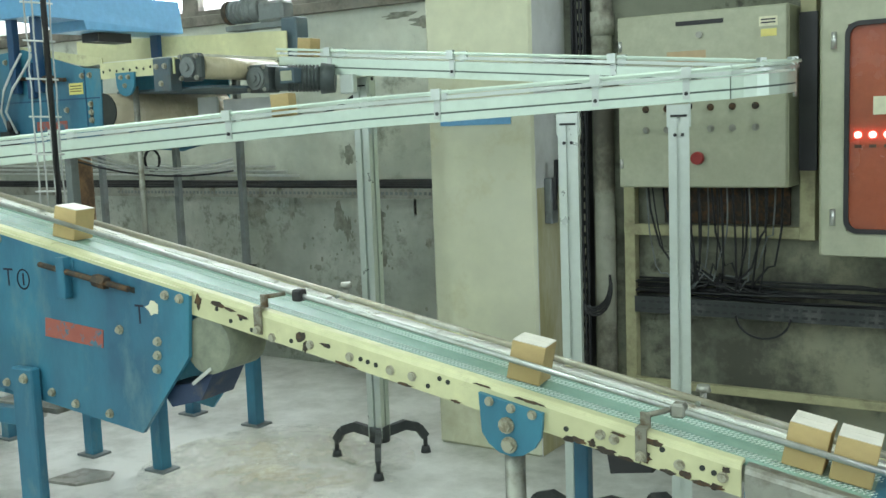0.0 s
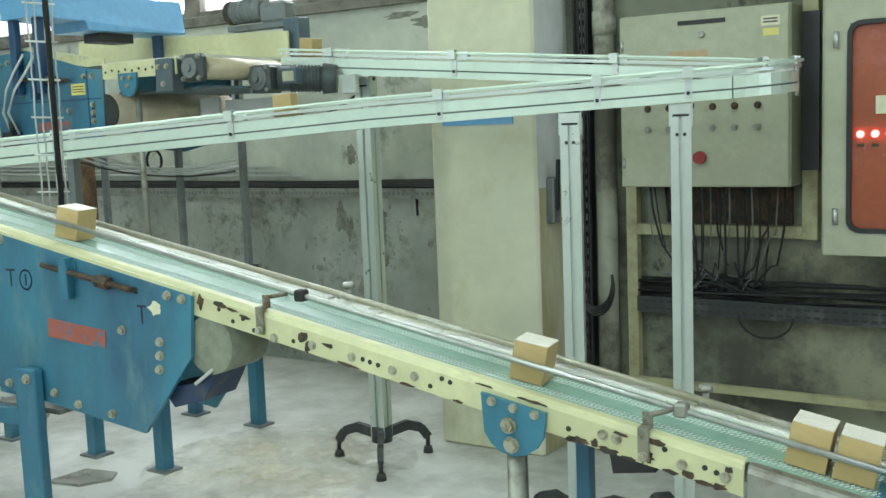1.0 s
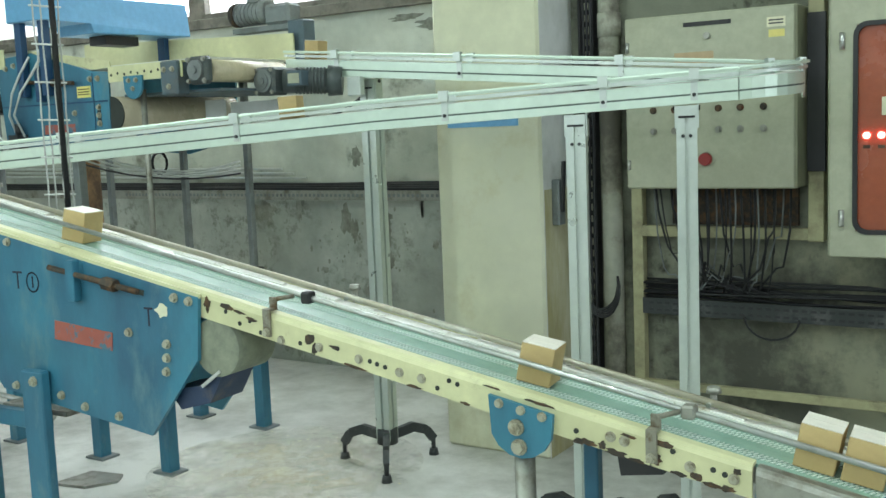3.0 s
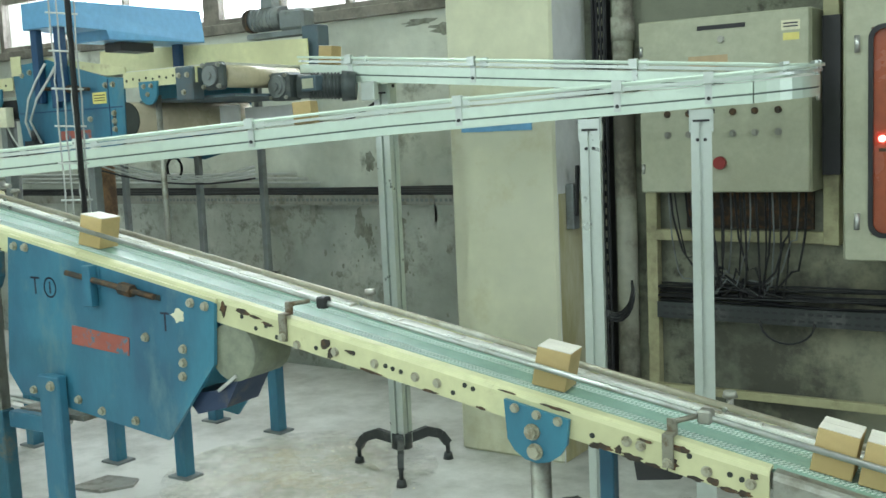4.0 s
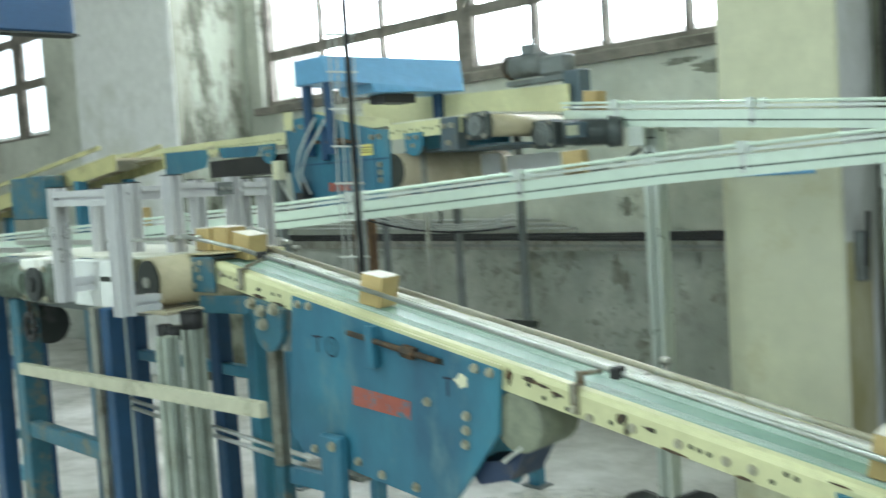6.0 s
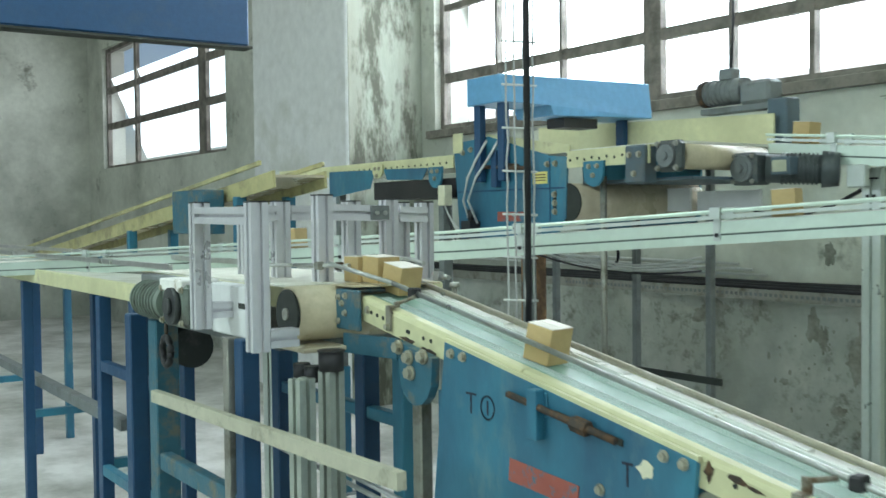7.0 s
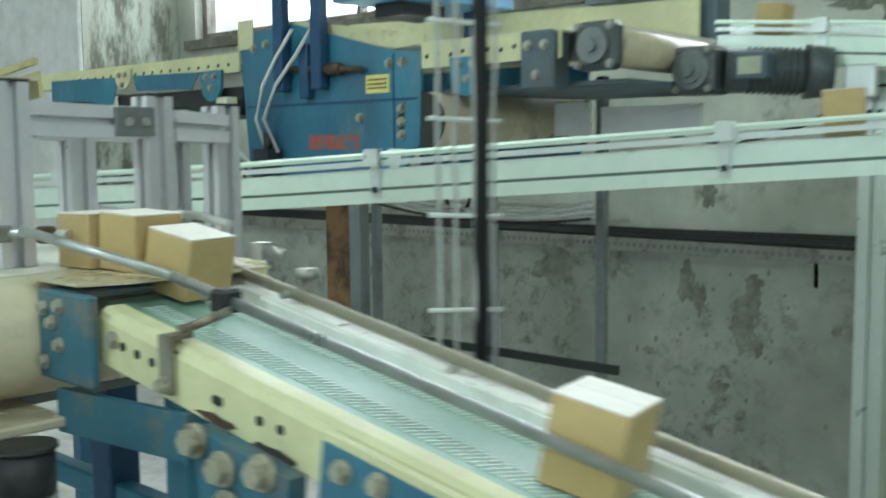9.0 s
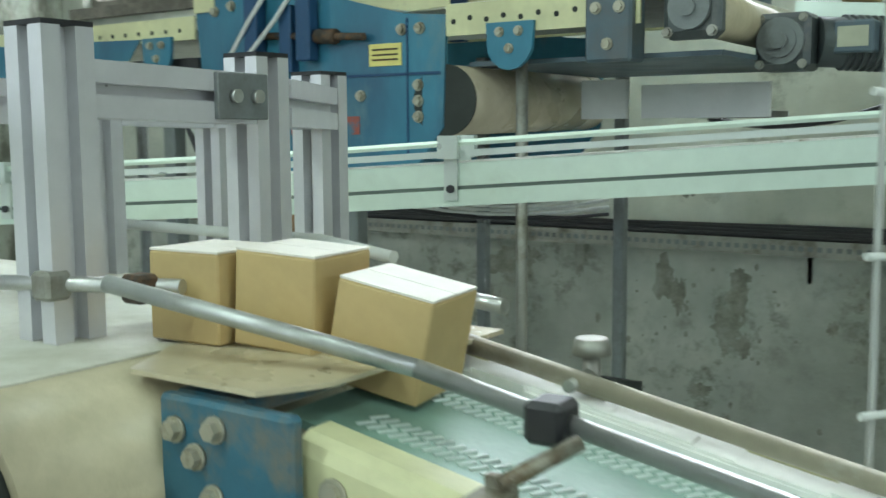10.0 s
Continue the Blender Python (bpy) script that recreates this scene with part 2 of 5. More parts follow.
# ---- building helpers ----


def box(bm, lo, hi, m=None):
    """A box between two corners, moved by m."""
    vs = [bm.verts.new((x, y, z)) for x in (lo[0], hi[0]) for y in (lo[1], hi[1]) for z in (lo[2], hi[2])]
    if m is not None:
        for v in vs:
            v.co = m @ v.co
    for f in ((0, 1, 3, 2), (4, 6, 7, 5), (0, 4, 5, 1), (2, 3, 7, 6), (0, 2, 6, 4), (1, 5, 7, 3)):
        bm.faces.new([vs[i] for i in f])
    return bm


def prism(bm, outline, a, b, m=None):
    """An outline of (u, v) drawn out along the third axis from a to b; m turns (u, v, w) into the world."""
    m = m or Matrix.Identity(4)
    r0 = [bm.verts.new(m @ Vector((u, v, a))) for u, v in outline]
    r1 = [bm.verts.new(m @ Vector((u, v, b))) for u, v in outline]
    k = len(outline)
    bm.faces.new(r0[::-1])
    bm.faces.new(r1)
    for i in range(k):
        bm.faces.new((r0[i], r0[(i + 1) % k], r1[(i + 1) % k], r1[i]))
    return bm


XZ = Matrix(((1, 0, 0, 0), (0, 0, 1, 0), (0, 1, 0, 0), (0, 0, 0, 1)))      # (u, v, w) to x = u, z = v, y = w


def axis_frame(p, q):
    """A frame at p whose z points to q, and the length."""
    p, q = Vector(p), Vector(q)
    d = q - p
    up = Vector((0, 0, 1)) if abs(d.normalized().z) < 0.95 else Vector((0, 1, 0))
    z = d.normalized()
    x = up.cross(z).normalized()
    y = z.cross(x)
    return Matrix(((x.x, y.x, z.x, p.x), (x.y, y.y, z.y, p.y), (x.z, y.z, z.z, p.z), (0, 0, 0, 1))), d.length


def rod(bm, p, q, r, seg=14, r2=None, smooth=True):
    m, length = axis_frame(p, q)
    r2 = r if r2 is None else r2
    a = [bm.verts.new(m @ Vector((r * math.cos(t), r * math.sin(t), 0))) for t in (2 * math.pi * i / seg for i in range(seg))]
    b = [bm.verts.new(m @ Vector((r2 * math.cos(t), r2 * math.sin(t), length))) for t in (2 * math.pi * i / seg for i in range(seg))]
    for i in range(seg):
        f = bm.faces.new((a[i], a[(i + 1) % seg], b[(i + 1) % seg], b[i]))
        f.smooth = smooth
    bm.faces.new(a[::-1])
    bm.faces.new(b)
    return bm


def bar(bm, p, q, w, h):
    """A straight bar of w by h from p to q."""
    m, length = axis_frame(p, q)
    return box(bm, (-w / 2, -h / 2, 0), (w / 2, h / 2, length), m)


def slotted(size, slot=0.010, deep=0.013):
    """Outline of a square aluminium profile with one slot in each side."""
    s, k = size / 2, slot / 2
    side = [(-s, -s), (-k, -s), (-k, -s + deep), (k, -s + deep), (k, -s), (s, -s)]
    out = []
    for t in range(4):
        c, d = (1, 0, -1, 0)[t], (0, 1, 0, -1)[t]
        out += [(c * u - d * v, d * u + c * v) for u, v in side[:-1]]
    return out


def profile(bm, p, q, size, spin=0.0, slot=0.010):
    m, length = axis_frame(p, q)
    return prism(bm, slotted(size, slot), 0, length, m @ pose(0, 0, 0, 0, 0, spin))


def cable(bm, points, r, seg=6):
    for p, q in zip(points, points[1:]):
        rod(bm, p, q, r, seg)
    return bm


def sag(p, q, drop, k=8):
    p, q = Vector(p), Vector(q)
    return [p.lerp(q, i / k) - Vector((0, 0, drop * 4 * (i / k) * (1 - i / k))) for i in range(k + 1)]


def thing(name, place, label, category, group="", kind=""):
    ob = new(name)
    ob.location = place
    return tagged(ob, label, category, group, kind)


def part(name, bm, material, parent, label="", bevel=0.0):
    """Links bm, drawn in world metres, as one mesh under parent."""
    if bevel:
        bmesh.ops.bevel(bm, geom=list(bm.edges), offset=bevel, segments=1, affect='EDGES')
    bmesh.ops.recalc_face_normals(bm, faces=list(bm.faces))
    me = bpy.data.meshes.new(name)
    base = Vector((0, 0, 0))
    o = parent
    while o:
        base += o.location
        o = o.parent
    bmesh.ops.translate(bm, verts=list(bm.verts), vec=-base)
    bm.to_mesh(me)
    bm.free()
    for mm in (material if isinstance(material, (list, tuple)) else (material,)):
        me.materials.append(mm)
    ob = new(name, me)
    ob.parent = parent
    if label:
        ob["label"] = label
    return ob


def solid(name, bm, material, label, category, kind="", group="", bevel=0.0):
    """A top-level thing of one mesh, drawn in world metres."""
    ob = part(name, bm, material, None, label, bevel)
    return tagged(ob, label, category, group, kind)


N = bmesh.new


FL = 0.10                     # height of the floor


def bolts(parent, points, r=0.009, out=0.010, name="bolt", material=None, way=(0, -1, 0)):
    """Hexagon bolt heads on washers, standing out from points along way."""
    w = Vector(way)
    for p in points:
        p = Vector(p)
        bm = N()
        rod(bm, p, p + w * out * 0.35, r * 1.35, 12)
        rod(bm, p + w * out * 0.3, p + w * out, r, 6, smooth=False)
        part(name, bm, material or M_BOLT, parent)


def blot(bm, x, z, y, rx, rz, seed, tilt=0.0, k=14):
    """A thin ragged patch in the plane y, for flaked paint."""
    rnd = random.Random(seed)
    pts = []
    for i in range(k):
        a = 2 * math.pi * i / k
        q = 0.65 + 0.6 * rnd.random()
        u, v = rx * q * math.cos(a), rz * q * math.sin(a)
        pts.append((x + u * math.cos(tilt) - v * math.sin(tilt), z + u * math.sin(tilt) + v * math.cos(tilt)))
    return prism(bm, pts, y, y + 0.0012, XZ)


def sweep(bm, outline, path):
    """Draws an outline of (across, up) along a path of points; across is level."""
    rings = []
    for i, p in enumerate(path):
        a, b = path[max(0, i - 1)], path[min(len(path) - 1, i + 1)]
        t = (b - a)
        n = Vector((-t.y, t.x, 0)).normalized()
        rings.append([bm.verts.new(p + n * u + Vector((0, 0, v))) for u, v in outline])
    k = len(outline)
    for r0, r1 in zip(rings, rings[1:]):
        for i in range(k):
            bm.faces.new((r0[i], r0[(i + 1) % k], r1[(i + 1) % k], r1[i]))
    bm.faces.new(rings[0][::-1])
    bm.faces.new(rings[-1])
    return bm


def disc_outline(r, k=10, u=0.0, v=0.0):
    return [(u + r * math.cos(2 * math.pi * i / k), v + r * math.sin(2 * math.pi * i / k)) for i in range(k)]


def tripod(parent, x, y, spin, r=0.19, post=0.04):
    """Cast foot with three bowed arms and round pads."""
    for i in range(3):
        a = radians(spin + 120 * i)
        c, s = math.cos(a), math.sin(a)
        path = [Vector((x + c * q, y + s * q, FL + h)) for q, h in ((post, 0.135), (r * 0.55, 0.150), (r * 0.85, 0.125), (r, 0.075), (r, 0.03))]
        bm = sweep(N(), [(-0.013, -0.022), (0.013, -0.022), (0.013, 0.022), (-0.013, 0.022)], path[:3])
        bar(bm, path[2], path[3], 0.026, 0.036)
        rod(bm, path[3] + Vector((0, 0, 0.02)), path[4], 0.010, 10)
        rod(bm, (x + c * r, y + s * r, FL + 0.03), (x + c * r, y + s * r, FL), 0.018, 14, 0.024)
        part("foot_arm", bm, M_FOOT, parent)
    part("foot_hub", rod(N(), (x, y, FL + 0.10), (x, y, FL + 0.17), post + 0.012, 16), M_FOOT, parent)


# ---- structure ----
WY, RY = 5.14, 4.38           # wall of the window bay, wall behind the cabinets
SILL = 2.36


def wall_with_openings(bm, x0, x1, z0, z1, y0, y1, holes):
    """A wall along x, y0 to y1 thick; holes are (x0, x1, z0, z1), side by side."""
    x = x0
    for hx0, hx1, hz0, hz1 in sorted(holes):
        box(bm, (x, y0, z0), (hx0, y1, z1))
        box(bm, (hx0, y0, z0), (hx1, y1, hz0))
        if hz1 < z1:
            box(bm, (hx0, y0, hz1), (hx1, y1, z1))
        x = hx1
    box(bm, (x, y0, z0), (x1, y1, z1))


solid("floor", box(N(), (-18, -6, FL - 0.15), (4, 5.6, FL)), M_FLOOR, "grey concrete floor dusted with white powder", "floor", "structure")
bm = N()
wall_with_openings(bm, -18, -2.6, FL, 5.0, WY, WY + 0.35, [(-17.2, -12.3, 2.45, 4.3), (-7.9, -3.33, SILL, 4.4)])
solid("wall_north", bm, M_WALL, "stained peeling whitewashed wall below tall factory windows", "wall", "structure")
solid("wall_dado", box(N(), (-18, WY - 0.012, FL), (-2.6, WY - 0.0002, 1.165)), M_WALL_LOW, "bare grey mottled plaster on the lower wall", "wall", "structure")
solid("wall_north_bay", box(N(), (-2.6, RY, FL), (4, WY + 0.35, 5.0)), M_WALL_SHADED, "grimy plaster wall, also darkened for shade under the control cabinets", "wall", "structure")
bm = N()
wall_with_openings(bm, -18, 4, FL, 5.0, -6.3, -6.0, [(-14, -10, 2.2, 4.4), (-8, -4, 2.2, 4.4), (-2, 2, 2.2, 4.4)])
solid("wall_south", bm, M_WALL, "plain whitewashed factory wall with windows", "wall", "structure")
bm = N()
for lo_, hi_ in (((4, -6.3, FL), (4.3, 0.1, 5)), ((4, 3.1, FL), (4.3, 5.5, 5)), ((4, 0.1, FL), (4.3, 3.1, 2.0)), ((4, 0.1, 4.2), (4.3, 3.1, 5))):
    box(bm, lo_, hi_)
solid("wall_east", bm, M_WALL, "plain whitewashed factory wall with one window", "wall", "structure")
solid("wall_west", box(N(), (-18.3, -6.3, FL), (-18, 5.5, 5)), M_WALL, "plain whitewashed factory wall", "wall", "structure")
solid("ceiling", box(N(), (-18.3, -6.3, 5.0), (4.3, 5.5, 5.2)), M_CEIL, "grey painted concrete ceiling", "ceiling", "structure")
col = solid("column_east", box(N(), (-2.87, 4.055, FL), (-2.335, WY + 0.02, 5.0)), M_COLUMN, "cream painted concrete column with brown stains", "column", "structure", bevel=0.012)
solid("column_west", box(N(), (-9.90, 4.42, FL), (-8.1, WY + 0.02, 5.0)), M_WHITEWASH, "broad whitewashed column with mouldy peeling flank", "column", "structure", bevel=0.012)
solid("column_flank_west", box(N(), (-8.0998, 4.44, FL), (-8.094, WY - 0.002, 5.0)), M_MOULD, "mouldy peeling plaster on the column flank", "wall", "structure")
solid("backdrop", box(N(), (-19, 9.0, -1), (2, 9.05, 9)), M_SKY, "bright overcast sky outside the windows", "sky", "structure")

# tall steel windows: frame, posts and rails, a pane in each light


def window(name, x0, x1, z0, z1, posts, rails, y, label):
    w = tagged(new(name), label, "window", "", "structure")
    w.location = ((x0 + x1) / 2, y, z0)
    bm = N()
    for a, b, c, d in ((x0, x1, z0, z0 + 0.04), (x0, x1, z1 - 0.05, z1), (x0, x0 + 0.05, z0 + 0.04, z1 - 0.05), (x1 - 0.05, x1, z0 + 0.04, z1 - 0.05)):
        box(bm, (a, y, c), (b, y + 0.07, d))
    part("window_frame", bm, M_FRAME, w)
    for px, pw in posts:
        part("mullion", box(N(), (px - pw / 2, y + 0.004, z0 + 0.04), (px + pw / 2, y + 0.062, z1 - 0.05)), M_FRAME, w)
    for rz, rw in rails:
        part("glazing_bar", box(N(), (x0 + 0.05, y + 0.012, rz - rw / 2), (x1 - 0.05, y + 0.052, rz + rw / 2)), M_FRAME, w)
    xs = [x0 + 0.05] + [p for p, _ in posts] + [x1 - 0.05]
    zs = [z0 + 0.04] + [r for r, _ in rails] + [z1 - 0.05]
    for a, b in zip(xs, xs[1:]):
        for c, d in zip(zs, zs[1:]):
            p = part("pane", box(N(), (a, y + 0.028, c), (b, y + 0.032, d)), M_GLASS, w)
            p.visible_shadow = False
    return w


window("window_1", -7.9, -3.33, SILL, 4.4, [(-7.15, 0.03), (-6.4, 0.03), (-5.515, 0.15), (-4.885, 0.03), (-4.33, 0.035), (-3.745, 0.035)], [(2.78, 0.075), (3.35, 0.05), (3.9, 0.05)], WY + 0.06,
       "tall steel-framed factory window with bright daylight behind")
window("window_2", -17.2, -12.3, 2.45, 4.3, [(-15.8, 0.10), (-13.2, 0.25)], [(3.1, 0.10), (3.65, 0.10)], WY + 0.06,
       "far steel-framed factory window with small panes")
solid("window_sill", box(N(), (-7.95, WY - 0.06, SILL - 0.07), (-3.28, WY - 0.002, SILL - 0.01)), M_FRAME, "dark grimy window ledge", "sill", "structure")

# ragged dark patches of fallen plaster and mould on the wall
M_PATCH = mat("mould_patch", (0.31, 0.32, 0.27), 0.95, second=(0.17, 0.17, 0.135), mix_scale=18, mix_lo=0.4, mix_hi=0.65, bump=0.6, bump_scale=40)
bm = N()
for i, (x, z, rx, rz) in enumerate(((-4.17, 1.43, 0.035, 0.06), (-4.94, 1.08, 0.10, 0.07), (-5.05, 1.04, 0.06, 0.05), (-4.64, 1.10, 0.025, 0.08), (-4.26, 1.04, 0.05, 0.09),
                                   (-4.20, 0.97, 0.03, 0.07), (-3.95, 1.06, 0.04, 0.04), (-3.96, 0.98, 0.05, 0.09), (-4.00, 0.86, 0.06, 0.10), (-3.93, 0.80, 0.03, 0.05),
                                   (-3.55, 2.18, 0.12, 0.04), (-3.75, 2.23, 0.12, 0.02), (-3.42, 2.10, 0.05, 0.10), (-4.45, 0.72, 0.03, 0.02), (-4.1, 0.6, 0.05, 0.03),
                                   (-4.55, 0.85, 0.012, 0.02), (-4.3, 0.66, 0.02, 0.012), (-3.6, 0.9, 0.02, 0.03))):
    blot(bm, x, z, WY - (0.0135 if z < 1.165 else 0.0015) - 0.0003 * i, rx, rz, i, k=26)
rnd = random.Random(77)
for i in range(60):
    q = rnd.uniform(0.003, 0.010)
    blot(bm, rnd.gauss(-4.1, 0.35), rnd.uniform(0.45, 1.12), WY - 0.0132 - 0.00002 * i, q, q * rnd.uniform(0.8, 2.0), 300 + i, k=9)
solid("plaster_damage", bm, M_PATCH, "dark ragged patches of flaked plaster and mould", "stain", "structure")
# thin white sheet brightens the flank where side light falls
solid("column_flank_east", box(N(), (-2.3348, 4.068, FL), (-2.3342, RY - 0.001, 5.0)), M_WHITEWASH, "flank of the column, whitened for the light falling on it", "wall", "structure")
M_BROWN = mat("brown_water_stain", (0.40, 0.36, 0.19), 0.85, second=(0.56, 0.55, 0.40), mix_scale=4, mix_lo=0.42, mix_hi=0.62, stretch=(1, 1, 0.25), third=(0.24, 0.20, 0.11), third_scale=6, third_lo=0.52, third_hi=0.7)
bm = box(N(), (-2.3345, 4.075, FL), (-2.3336, 4.30, 1.30))
solid("column_flank", bm, M_BROWN, "brown rust-stained flank of the column", "stain", "structure")

# ---- near incline conveyor ----
SL = 0.197                    # fall per metre along x


def stretch(x):
    """Where a station x of the frame lies along the belt."""
    ks = ((-4.0, 0.0), (-2.7, 0.0), (-1.97, -0.020), (-1.22, -0.034), (-0.73, -0.024), (1.0, 0.0))
    for (xa, da), (xb, db) in zip(ks, ks[1:]):
        if xa <= x <= xb:
            return x + da + (db - da) * (x - xa) / (xb - xa)
    return x


def zc(x):
    return 1.455 - SL * (stretch(x) + 3.07)


SWING = pose(-3.07, 1.666, 0, 0, 0, 2.75) @ pose(3.07, -1.70, 0)      # the conveyor stands slightly askew to the wall


def on_belt(x, y, dz):
    return SWING @ Vector((stretch(x), y, zc(x) + dz))


def slide(bm, outline, x0, x1):
    """An outline of (y, height over the top edge) drawn along the incline from x0 to x1."""
    r0 = [bm.verts.new((x0, y, zc(x0) + v)) for y, v in outline]
    r1 = [bm.verts.new((x1, y, zc(x1) + v)) for y, v in outline]
    k = len(outline)
    bm.faces.new(r0[::-1])
    bm.faces.new(r1)
    for i in range(k):
        bm.faces.new((r0[i], r0[(i + 1) % k], r1[(i + 1) % k], r1[i]))
    return bm


def rect(y0, y1, v0, v1):
    return [(y0, v0), (y1, v0), (y1, v1), (y0, v1)]


con = thing("incline_conveyor", (-1.9, 1.8, FL), "cream and blue inclined belt conveyor with green belt", "conveyor")
XR = 0.30
CH = [(1.700, -0.060), (1.700, -0.012), (1.7035, -0.004), (1.711, 0.0), (1.732, 0.0), (1.732, -0.006), (1.713, -0.006), (1.706, -0.014), (1.706, -0.060)]
for x0, x1 in ((-3.062, -2.452), (-2.449, -0.912), (-0.909, -0.735)):
    ch = part("side_channel", slide(N(), CH, x0, x1), M_CREAM, con, "cream side channel with chipped paint")
part("side_channel", slide(N(), [(y + 0.006, v - 0.006) for y, v in CH], -0.73, XR), M_STEEL_DULL, con, "grey powder-covered side channel")
part("bed", slide(N(), rect(1.735, 1.925, -0.045, -0.016), -3.08, XR), M_STEEL_DULL, con)
part("belt", slide(N(), rect(1.7335, 1.880, -0.014, -0.008), -3.10, XR), M_BELT, con, "green conveyor belt")
bm = N()
for i in range(360):
    rx = -3.06 + 0.0084 * i
    for ya in (1.757, 1.772, 1.836, 1.851):
        bar(bm, (rx, ya, zc(rx) - 0.0078), (rx + 0.0055, ya + 0.013, zc(rx + 0.0055) - 0.0078), 0.0028, 0.0024)
part("belt_ribs", bm, M_BELT_RIB, con, "short pale diagonal ribs on the belt")["kind"] = "stuff"
part("far_strip", slide(N(), rect(1.8825, 1.918, -0.016, 0.004), -3.10, XR), M_PLATE, con, "powder covered far side strip")
part("far_channel", slide(N(), rect(1.9185, 1.925, -0.06, 0.006), -3.09, XR), M_CREAM, con)
bm = N()
rnd = random.Random(5)
for i in range(70):
    x = -3.05 + 2.9 * rnd.random()
    slide(bm, rect(1.8805 + 0.010 * rnd.random(), 1.905 + 0.012 * rnd.random(), 0.0035, 0.006 + 0.004 * rnd.random()), x, x + 0.03 + 0.10 * rnd.random())
part("powder_crust", bm, M_PLATE, con, "crust of white powder")["kind"] = "stuff"
# guide rod with its bent upper end, guide rail with worn face
bm = N()
rod(bm, (-3.02, 1.768, zc(-3.02) + 0.039), (XR, 1.766, zc(XR) + 0.036), 0.0062, 12)
rod(bm, (-3.02, 1.768, zc(-3.02) + 0.039), (-3.24, 1.712, 1.530), 0.0062, 12)
part("guide_rod", bm, M_ROD, con, "bright steel guide rod")
bm = rod(N(), (-3.13, 1.899, zc(-3.13) + 0.020), (XR, 1.899, zc(XR) + 0.022), 0.0072, 14)
part("guide_rail", bm, M_GUIDE, con, "worn brown steel guide tube")
for cx in (-2.932, -1.775, -0.905):
    bm = N()
    z0 = zc(cx)
    box(bm, (cx - 0.012, 1.693, z0 - 0.052), (cx + 0.008, 1.6985, z0 + 0.004))
    box(bm, (cx - 0.012, 1.693, z0 + 0.004), (cx + 0.008, 1.722, z0 + 0.009))
    box(bm, (cx - 0.010, 1.716, z0 + 0.009), (cx + 0.008, 1.722, z0 + (0.016 if cx < -2 else 0.032)))
    rod(bm, (cx, 1.715, z0 + (0.012 if cx < -2 else 0.027)), (cx + 0.03, 1.755, zc(cx + 0.03) + 0.036), 0.005, 10)
    part("rod_bracket", bm, M_STRAP, con, "rusty steel strap bracket")
    d = 0.006 if cx < -2 else 0.06 if cx < -1 else 0.045
    part("rod_clamp", box(N(), (cx + d - 0.013, 1.753, zc(cx + d) + 0.025), (cx + d + 0.013, 1.781, zc(cx + d) + 0.051)), M_BLACK if cx < -1 else M_STEEL_DULL, con, "plastic rod clamp" if cx < -1 else "dull steel rod clamp", bevel=0.004)
    bolts(con, [(cx - 0.002, 1.693, z0 - 0.042)], 0.007, 0.010)
for cx in (-2.97, -1.70, -0.86, -0.64):
    z0 = zc(cx)
    bm = rod(N(), (cx, 1.925, z0 + 0.0), (cx, 1.925, z0 + 0.036), 0.007, 10)
    rod(bm, (cx, 1.925, z0 + 0.034), (cx, 1.925, z0 + 0.046), 0.015, 16, 0.012)
    rod(bm, (cx, 1.925, z0 + 0.020), (cx, 1.885, z0 + 0.018), 0.005, 8)
    part("clamp_knob", bm, M_STEEL_DULL, con, "grey clamp knob on the far rail")
# bolts, holes and flaked paint of the near channel
bolts(con, [(-1.743, 1.70, zc(-1.743) - 0.052), (-1.639, 1.70, zc(-1.639) - 0.04), (-1.536, 1.70, zc(-1.536) - 0.038), (-1.435, 1.70, zc(-1.435) - 0.038), (-1.382, 1.70, zc(-1.382) - 0.036),
            (-0.984, 1.70, zc(-0.984) - 0.03), (-0.958, 1.70, zc(-0.958) - 0.03), (-0.84, 1.70, zc(-0.84) - 0.038), (-3.035, 1.70, zc(-3.035) - 0.028), (-0.765, 1.70, zc(-0.765) - 0.035)], 0.0075, 0.006)
bm = N()
for hx, hv in ((-1.317, 0.022), (-1.298, 0.024), (-1.345, 0.045), (-1.49, 0.036), (-1.508, 0.035), (-1.47, 0.037), (-1.59, 0.03), (-1.69, 0.045), (-1.86, 0.045), (-1.83, 0.032), (-1.90, 0.028), (-1.80, 0.05),
               (-0.80, 0.03), (-0.78, 0.032), (-0.87, 0.02), (-1.05, 0.04), (-3.017, 0.030), (-2.991, 0.030), (-2.965, 0.030), (-2.862, 0.034), (-2.856, 0.034), (-2.797, 0.032), (-2.768, 0.030)):
    rod(bm, (hx, 1.6988, zc(hx) - hv), (hx, 1.702, zc(hx) - hv), 0.0052, 10)
part("bolt_hole", bm, M_SLOT, con)["kind"] = "stuff"
bm = N()
